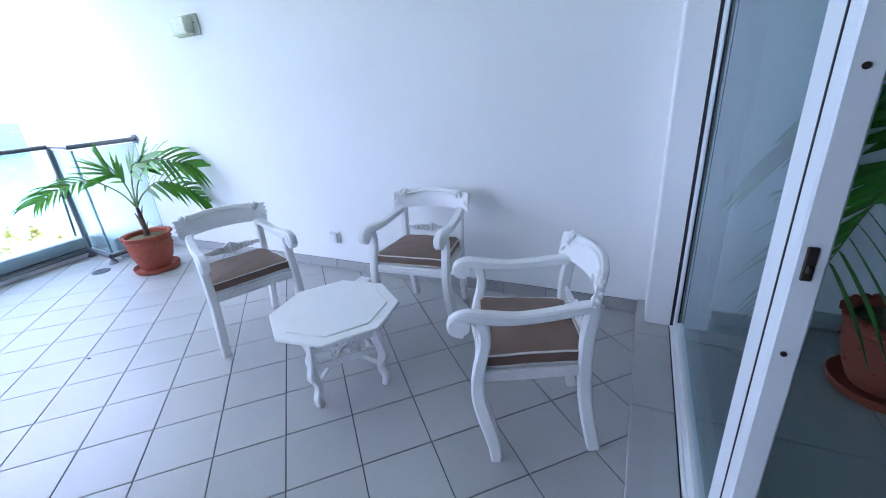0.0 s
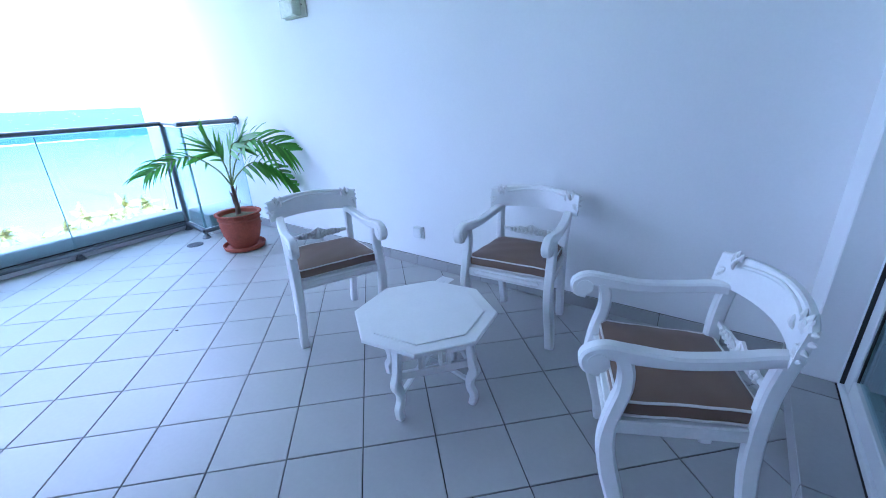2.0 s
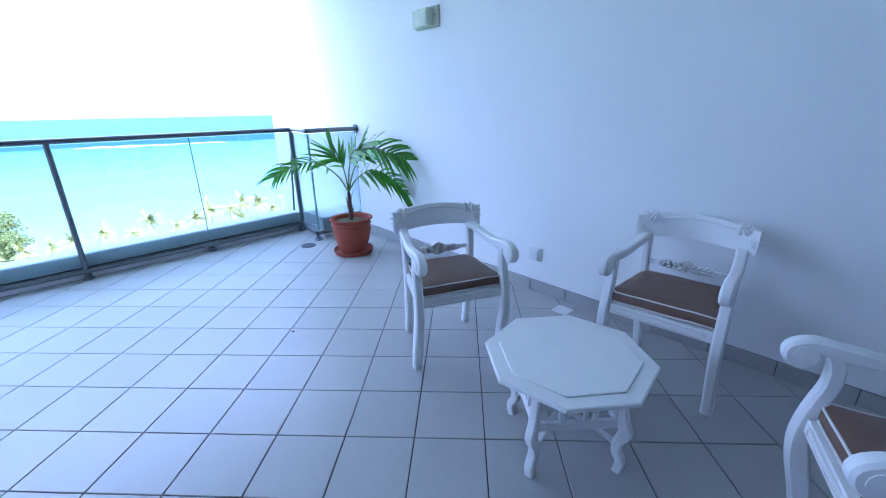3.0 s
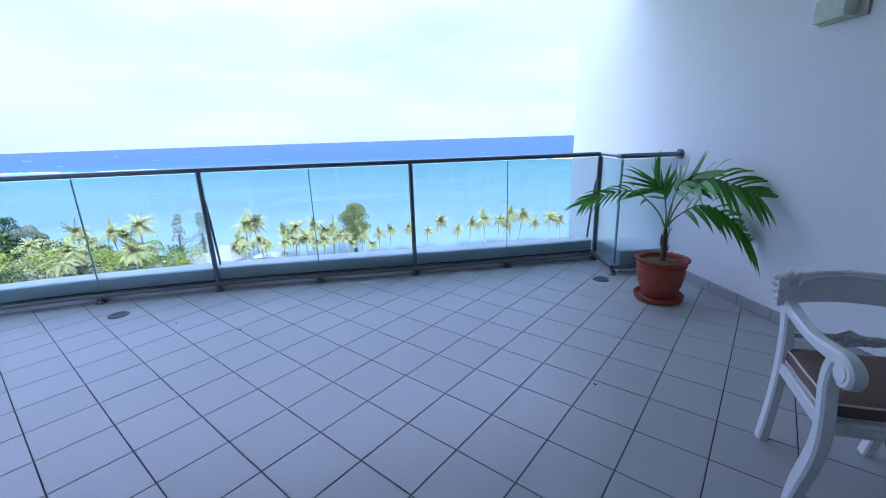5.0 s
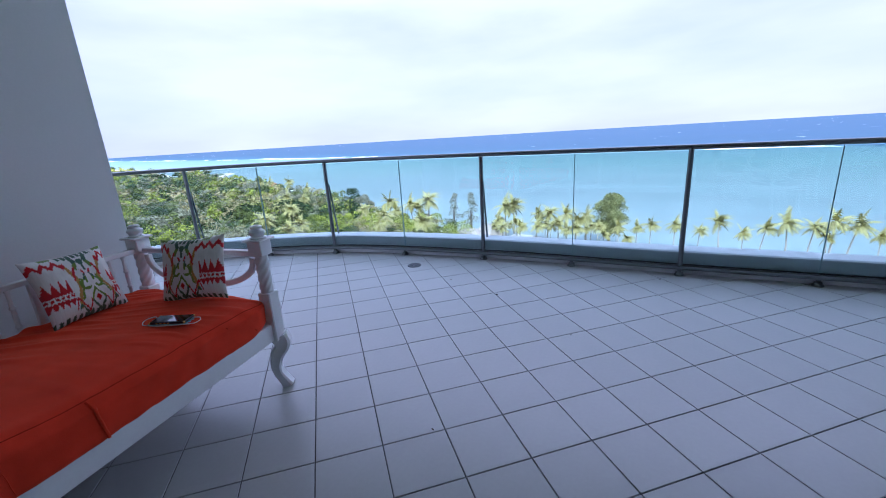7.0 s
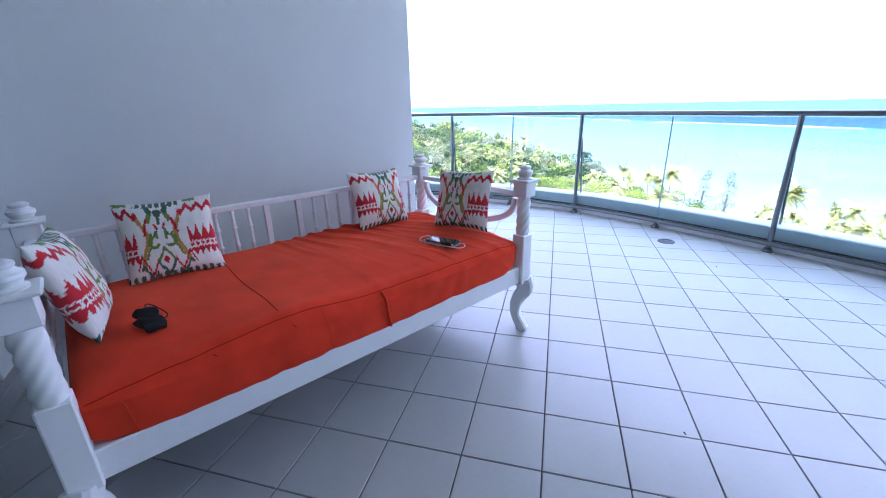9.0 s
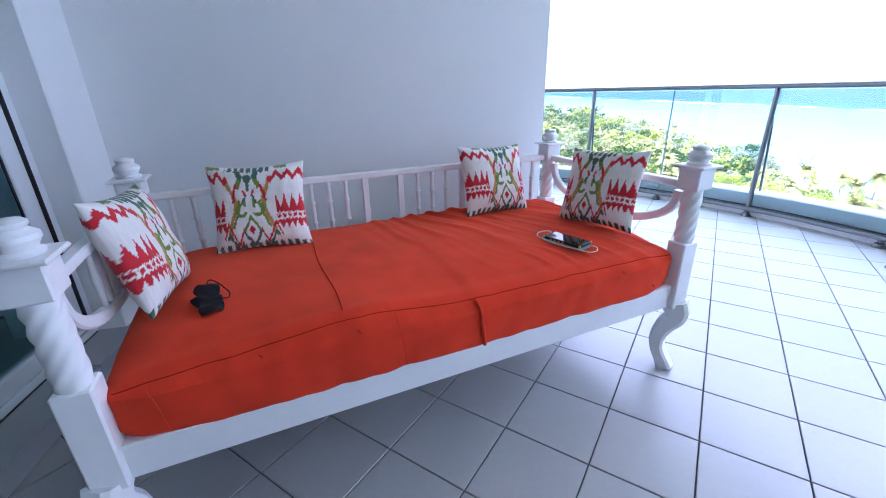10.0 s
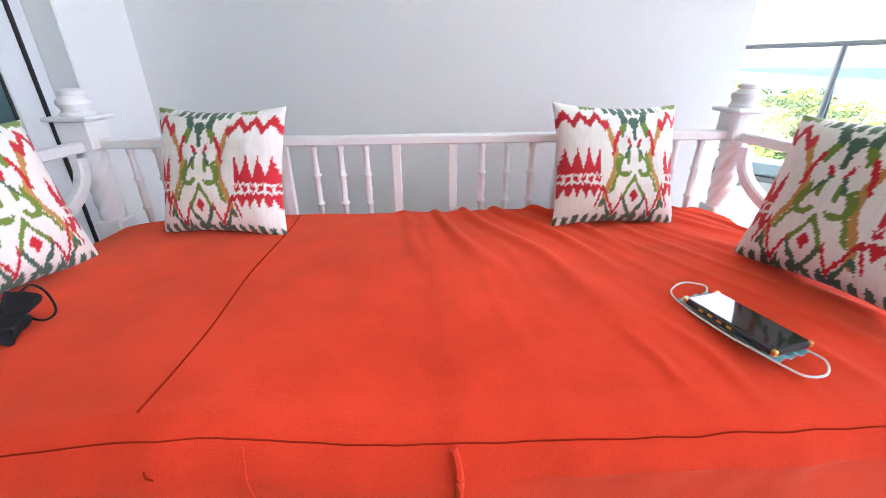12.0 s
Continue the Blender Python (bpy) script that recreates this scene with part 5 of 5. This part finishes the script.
def palm_meshes(seed):
    """Trunk and crown of one coconut palm, about 11 m high."""
    rnd = random.Random(seed)
    H = 10.0
    bend = rnd.uniform(-0.8, 0.8)
    bm = B()
    pts = [(bend * t * t, 0.4 * bend * t, H * t) for t in [i / 7 for i in range(8)]]
    tube(bm, pts, [0.26 - 0.12 * i / 7 for i in range(8)], 7)
    tr = bpy.data.meshes.new("trunk")
    bm.to_mesh(tr)
    bm.free()
    tr.materials.append(M_TRUNK)
    top = Vector(pts[-1])
    bm = B()
    for i in range(28):
        az = 2 * math.pi * i / 28 * 3 + rnd.uniform(-0.2, 0.2)
        el = rnd.uniform(-0.7, 1.25)
        d = Vector((math.cos(az) * math.cos(el), math.sin(az) * math.cos(el), math.sin(el)))
        # the sea wind combs the crown to one side
        d = (d + Vector((0.28, 0.2, 0))).normalized()
        L = rnd.uniform(3.4, 4.7)
        p, spine = top.copy(), [top.copy()]
        for k in range(6):
            p = p + d * L / 6
            d = (d + Vector((0.03, 0.02, -0.21))).normalized()
            spine.append(p.copy())
        for k in range(1, 7):
            t = spine[k] - spine[k - 1]
            s = t.cross(Vector((0, 0, 1))).normalized()
            w = 1.15 * math.sin(math.pi * (0.18 + 0.72 * k / 6))
            for sd in (-1, 1):
                a, b = spine[k - 1], spine[k]
                tip = (a + b) / 2 + s * sd * w + Vector((0, 0, -0.45 * w)) + t * 0.55
                tip2 = a + s * sd * w * 0.9 + Vector((0, 0, -0.5 * w)) + t * 0.3
                vs = [bm.verts.new(x) for x in (a, a.lerp(b, 0.45), tip2)]
                bm.faces.new(vs)
                vs = [bm.verts.new(x) for x in (a.lerp(b, 0.5), b, tip)]
                bm.faces.new(vs)
    cr = bpy.data.meshes.new("crown")
    bm.to_mesh(cr)
    bm.free()
    cr.materials.append(M_FROND)
    return tr, cr


PALMS = [palm_meshes(s) for s in range(5)]
rnd = random.Random(4)


def coconut_palm(x, y, size, k):
    tr, cr = PALMS[k % 5]
    t = thing("coconut_palm", pose(x, y, GROUND + 0.6, rnd.uniform(-4, 4), rnd.uniform(-4, 4), rnd.uniform(0, 70)) @ Matrix.Diagonal((size, size, size, 1)), "wind-combed coconut palm with yellow-green fronds on the shore", "palm tree", "coconut palms on the shore")
    share("trunk", tr, t)
    share("crown", cr, t)


SHORE_PALMS = ((-63.4, 9.0), (-60, 15), (-58, 7.1), (-56, 15), (-51.3, 7), (-46.3, 11.7), (-42.3, 8), (-41.7, 13), (-36.6, 8.3), (-33.9, 12.9), (-30.4, 10.5), (-27, 12), (-25, 7.6), (-15.7, 6), (-8.8, 8.5), (-4.2, 9.4), (3.3, 10.3), (10.6, 8.5), (16.9, 11.6), (23, 8.8), (28, 10.2), (34.7, 12.5), (39.9, 11.2), (44.6, 8), (45.3, 13), (49, 12.5), (56.3, 9), (61.4, 11.4), (67.6, 9.9), (73, 11), (79, 9.5), (84, 11.5))
for k, (y, h) in enumerate(SHORE_PALMS):
    coconut_palm(-162 + rnd.uniform(-1.5, 1.5), y, h / 10.4, k)
for k in range(16):
    y = -65 + 56 * (k + 0.5) / 16
    coconut_palm(rnd.uniform(-158, -148), y + rnd.uniform(-1, 1), rnd.uniform(0.55, 0.95), k)
for k, (x, y, h) in enumerate(((-165, -121, 14.6), (-165, -108, 14.2), (-165, -99.5, 17.0), (-163, -104, 12.5), (-160, -114, 12.0))):
    coconut_palm(x, y, h / 10.4, k)
for k in range(28):
    y = rnd.uniform(-330, -80)
    coconut_palm(coast_x(y) + rnd.uniform(12, 90), y, rnd.uniform(1.0, 1.4), k)


def leaf_cloud(rnd, lobes, count, size):
    """Corners of small leaf clumps spread over the shells of some lobes, with gaps between them."""
    c = np.array([l[:3] for l in lobes])
    r = np.array([l[3:] for l in lobes])
    pick = rnd.integers(0, len(lobes), count)
    v = rnd.normal(size=(count, 3))
    v /= np.linalg.norm(v, axis=1)[:, None]
    v[:, 2] = np.where(v[:, 2] < -0.35, -v[:, 2], v[:, 2])
    rad = rnd.uniform(0.72, 1.06, count)[:, None]
    p = c[pick] + v * r[pick] * rad
    nrm = v + rnd.normal(scale=0.55, size=(count, 3))
    nrm /= np.linalg.norm(nrm, axis=1)[:, None]
    t = np.cross(nrm, rnd.normal(size=(count, 3)))
    t /= np.linalg.norm(t, axis=1)[:, None]
    b = np.cross(nrm, t)
    s = size * rnd.uniform(0.55, 1.25, count)[:, None]
    return np.stack([p - t * s, p - b * s * 0.7, p + t * s, p + b * s * 0.7], 1)


def quads_mesh(name, quads, materials, index):
    me = bpy.data.meshes.new(name)
    q = len(quads)
    me.vertices.add(q * 4)
    me.vertices.foreach_set("co", quads.reshape(-1).astype(np.float32))
    me.loops.add(q * 4)
    me.loops.foreach_set("vertex_index", np.arange(q * 4, dtype=np.int32))
    me.polygons.add(q)
    me.polygons.foreach_set("loop_start", np.arange(0, q * 4, 4, dtype=np.int32))
    for m in materials:
        me.materials.append(m)
    me.polygons.foreach_set("material_index", index.astype(np.int32))
    me.update(calc_edges=True)
    me.validate()
    return me


def tree_lobes(g, h, w):
    n = int(g.integers(9, 15))
    return [(g.uniform(-0.55, 0.55) * w, g.uniform(-0.55, 0.55) * w, h * g.uniform(0.16, 0.86), w * g.uniform(0.26, 0.42), w * g.uniform(0.26, 0.42), h * g.uniform(0.15, 0.25)) for _ in range(n)]


def broad_tree(x, y, h, w, fol, label, seed, category="tree", tall=False, leaves=4200, leaf=None, full=False):
    g = np.random.default_rng(seed)
    t = thing("tree", pose(x, y, GROUND + 0.5), label, category, "trees behind the beach")
    lobes = tree_lobes(g, h, w)
    if tall:
        lobes = [(g.uniform(-0.25, 0.25) * w, g.uniform(-0.25, 0.25) * w, h * z, w * (0.5 - 0.3 * z), w * (0.5 - 0.3 * z), h * 0.09) for z in np.linspace(0.25, 0.97, 9)]
    if full:
        lobes = [(g.uniform(-0.45, 0.45) * w * math.sin(math.pi * z), g.uniform(-0.55, 0.55) * w * math.sin(math.pi * z), h * (0.22 + 0.72 * z), w * g.uniform(0.28, 0.42), w * g.uniform(0.28, 0.42), h * g.uniform(0.10, 0.15)) for z in np.linspace(0.06, 0.95, 26)]
    bm = B()
    tube(bm, [(0, 0, 0), (0.1 * w * 0.2, 0, h * 0.3), (0, 0.05, h * 0.62)], [0.035 * h, 0.026 * h, 0.012 * h], 7)
    for l in lobes[:5]:
        tube(bm, [(0, 0, h * 0.32), (l[0] * 0.5, l[1] * 0.5, (h * 0.32 + l[2]) / 2), (l[0], l[1], l[2])], [0.014 * h, 0.010 * h, 0.004 * h], 5)
    part("trunk", bm, M_BRANCH, t)
    q = leaf_cloud(g, lobes, leaves, leaf or 0.026 * w + 0.09)
    share("crown", quads_mesh("crown", q, [M_FOL[fol]], np.zeros(len(q))), t)


broad_tree(-164, -18.5, 20, 9.0, 5, "tall rounded olive-green tree among the palms", 1, leaves=9000, leaf=0.30, full=True)
broad_tree(-165, -85.6, 18, 7.0, 4, "slender grey-green feathery tree near the beach", 2, tall=True, leaves=4200, leaf=0.15)
broad_tree(-165, -77.0, 18.5, 7.5, 4, "slender grey-green feathery tree near the beach", 3, tall=True, leaves=4200, leaf=0.15)
broad_tree(-200, -178, 15.5, 9, 0, "tall dark open-crowned tree near the shore", 4)
broad_tree(-200, -166, 11, 8, 4, "tall grey-green open-crowned tree near the shore", 5)
broad_tree(-160, -112, 9, 12, 2, "low spreading bright green tree", 6)
broad_tree(-152, -124, 9, 13, 2, "low spreading bright green tree", 7)
broad_tree(-168, -102, 8, 9, 3, "low tree with dry yellowish leaves", 8)
broad_tree(-152, -93, 11.5, 7, 2, "low spreading bright green tree", 13)
broad_tree(-150, -150, 10, 14, 2, "low spreading bright green tree", 9)
broad_tree(-165, -190, 14, 13, 0, "dark green rounded tree in the woods", 10)
broad_tree(-190, -225, 15, 13, 4, "grey-green rounded tree in the woods", 11)
broad_tree(-140, -175, 11, 13, 1, "green rounded tree in the woods", 12)

# the woods beyond, past counting
g = np.random.default_rng(21)
quads, index = [], []
for rmin, rmax, count, leaves, size, hh in ((118, 210, 400, 750, 0.36, 9.5), (210, 380, 820, 360, 0.60, 11), (380, 700, 1200, 150, 1.1, 12), (700, 1700, 1700, 60, 1.9, 13)):
    for _ in range(count):
        az = g.uniform(radians(196), radians(258))
        r = math.sqrt(g.uniform(rmin ** 2, rmax ** 2))
        x, y = r * math.cos(az), r * math.sin(az)
        cx = coast_x(y)
        if x < cx + 13 + 0.01 * r or y > -76:
            continue
        if -140 < y and x > -150 and g.random() < 0.25:
            continue
        h, w = hh * g.uniform(0.55, 1.25), 8.5 * g.uniform(0.6, 1.6)
        q = leaf_cloud(g, tree_lobes(g, h, w), leaves, size)
        quads.append(q + np.array([x, y, GROUND + 0.5]))
        index.append(np.full(len(q), g.choice(5, p=[0.26, 0.27, 0.17, 0.12, 0.18])))
woods = new("woods", quads_mesh("woods", np.concatenate(quads), M_FOL, np.concatenate(index)))
tagged(woods, "dense mixed green coastal woods reaching to the point", "woods", "", "stuff")

# undergrowth along the palms
quads = []
for _ in range(90):
    y = g.uniform(-74, 84)
    x = coast_x(y) + g.uniform(8, 26)
    quads.append(leaf_cloud(g, tree_lobes(g, g.uniform(1.2, 2.6), g.uniform(2, 4.5)), 70, 0.32) + np.array([x, y, GROUND + 0.4]))
q = np.concatenate(quads)
tagged(new("shrubs", quads_mesh("shrubs", q, M_FOL[1:4], g.integers(0, 3, len(q)))), "low green shrubs under the shore palms", "shrubs", "", "stuff")


def hut(x, y, w, d, eave, ridge, roof_mat, turn, label, name="house"):
    h = thing(name, pose(x, y, GROUND + 0.6, 0, 0, turn), label, "house", "houses by the shore")
    part("wall", box(B(), (-w / 2 + 0.8, -d / 2 + 0.8, 0), (w / 2 - 0.8, d / 2 - 0.8, eave + 0.3)), M_FARWALL, h)
    bm = B()
    k = w / 2 - d / 2 * 0.8
    lo = [(-w / 2, -d / 2, eave), (w / 2, -d / 2, eave), (w / 2, d / 2, eave), (-w / 2, d / 2, eave)]
    hi = [(-k, -0.1, ridge), (k, -0.1, ridge), (k, 0.1, ridge), (-k, 0.1, ridge)]
    rings(bm, [[Vector((a, b, c - 0.3)) for a, b, c in lo], [Vector(p) for p in lo], [Vector(p) for p in hi]])
    part("roof", bm, roof_mat, h)
    for i in range(3):
        part("window", box(B(), (-w / 4 + i * w / 4 - 0.5, -d / 2 + 0.74, 0.9), (-w / 4 + i * w / 4 + 0.5, -d / 2 + 0.83, 2.0)), M_LOCK, h)


hut(-158, -66, 11, 9, 2.6, 7.5, M_THATCH, 70, "pale thatched pavilion with a steep hipped roof")
hut(-153, -73, 13, 8, 2.4, 6.2, M_THATCH, 95, "pale thatched house with a hipped roof")
hut(-158, -50, 12, 6, 2.6, 3.6, M_FARWALL, 85, "long low white-roofed building on the beach")
hut(-283, -352, 16, 10, 5.0, 9.0, M_REDROOF, 60, "house with a red tiled roof among the trees")
hut(-262, -306, 12, 8, 4.0, 6.5, M_FARWALL, 50, "white flat-roofed house among the trees")
hut(-372, -566, 18, 10, 4.0, 7.0, M_FARWALL, 50, "white house by the far beach")

# ---- scraps on the floor ----
for x, y, size, turn in ((-2.97, 0.93, 0.009, 40), (-3.55, -0.62, 0.007, 10), (-2.36, -1.02, 0.007, 75), (-4.05, -1.35, 0.009, 120), (-4.25, -1.9, 0.010, 20)):
    scrap = thing("dry_leaf", pose(x, y, 0.0012, 0, 0, turn), "tiny curled brown leaf scrap lying on the tiles", "leaf", "dry leaf scraps on the floor")
    bm = B()
    rings(bm, [[Vector((size * (t - 0.5) * 2, w * size * u, 0.002 + 0.5 * size * u * u + 0.3 * size * (t - 0.5) ** 2 + dz)) for u, dz in ((-1, 0), (0, 0), (1, 0), (1, 0.001), (0, 0.001), (-1, 0.001))] for t, w in ((0.0, 0.08), (0.25, 0.40), (0.55, 0.5), (0.8, 0.3), (1.0, 0.06))])
    part("blade", bm, M_TIP, scrap, "", True)

# ---- tiles, laid last ----
PITCH, JOINT = 0.30, 0.0048
OX, OY, S2 = -1.33, 0.94, math.sqrt(0.5)


def tile_mesh(name, w, d, h, material):
    """A tile with a small worn bevel, its top at z = 0."""
    bm = B()
    a, b, e = w / 2, d / 2, 0.0018
    lo = [Vector((x, y, -h)) for x, y in ((-a, -b), (a, -b), (a, b), (-a, b))]
    m_ = [Vector((x, y, -e)) for x, y in ((-a, -b), (a, -b), (a, b), (-a, b))]
    hi = [Vector((x, y, 0)) for x, y in ((e - a, e - b), (a - e, e - b), (a - e, b - e), (e - a, b - e))]
    rings(bm, [lo, m_, hi])
    me = bpy.data.meshes.new(name)
    bm.to_mesh(me)
    bm.free()
    me.materials.append(material)
    return me


def inside_rail(x, y):
    for (xa, ya), (xb, yb) in zip(rail_line, rail_line[1:]):
        if yb <= y <= ya:
            return x > xa + (xb - xa) * (y - ya) / (yb - ya) - 0.21
    return x > rail_line[0][0] - 0.1 and y <= 2.8


tile = tile_mesh("tile", PITCH - JOINT, PITCH - JOINT, 0.005, M_TILE)
near_tiles, far_tiles = [], []
for a in range(-40, 14):
    for b in range(-22, 26):
        x, y = OX + PITCH * S2 * ((a + 0.5) - (b + 0.5)), OY + PITCH * S2 * (a + b + 1)
        if x > 0.27 or y > WALL_Y + 0.21 or y < -6.3 or not inside_rail(x, y):
            continue
        if x > -2.2 and y < BED_Y - 0.05:
            continue
        (near_tiles if y > -2.35 and x > -4.55 else far_tiles).append((x, y))
near_tiles.sort(key=lambda p: (p[0] + 1.6) ** 2 + (p[1] - 0.1) ** 2)
far_tiles += near_tiles[300:]
for x, y in near_tiles[:300]:
    share("tile", tile, FLOOR, pose(x, y, 0, random.gauss(0, 0.06), random.gauss(0, 0.06), 45))
bm = B()
for x, y in far_tiles:
    tmp = tile.copy()
    tmp.transform(pose(x, y, 0, random.gauss(0, 0.06), random.gauss(0, 0.06), 45))
    bm.from_mesh(tmp)
    bpy.data.meshes.remove(tmp)
far_floor = part("outer_tiles", bm, M_TILE, FLOOR)
far_floor["kind"] = "stuff"

sk = tile_mesh("skirting_tile", 0.298, 0.082, 0.008, M_TILE2)
for i in range(16):
    share("skirting_tile", sk, SKIRT, pose(-4.58 + 0.302 * i, WALL_Y - 0.0165, 0.0425, 90, 0, 0))
SP = 0.577
st = tile_mesh("sill_tile", 0.163, SP - 0.004, 0.0055, M_TILE2)
ri = tile_mesh("riser_tile", 0.084, SP - 0.004, 0.005, M_TILE2)
rm = tile_mesh("room_tile", SP - 0.004, SP - 0.004, 0.0055, M_TILE2)
for k in range(-8, 2):
    y = 1.58 + SP * (k + 0.5)
    share("sill_tile", st, SILL, pose(0.149, y, STEP))
    share("riser_tile", ri, SILL, pose(0.0655, y, 0.043, 0, -90, 0))
    for j in range(4):
        share("room_tile", rm, SILL, pose(0.365 + SP * (j + 0.5), y, STEP))
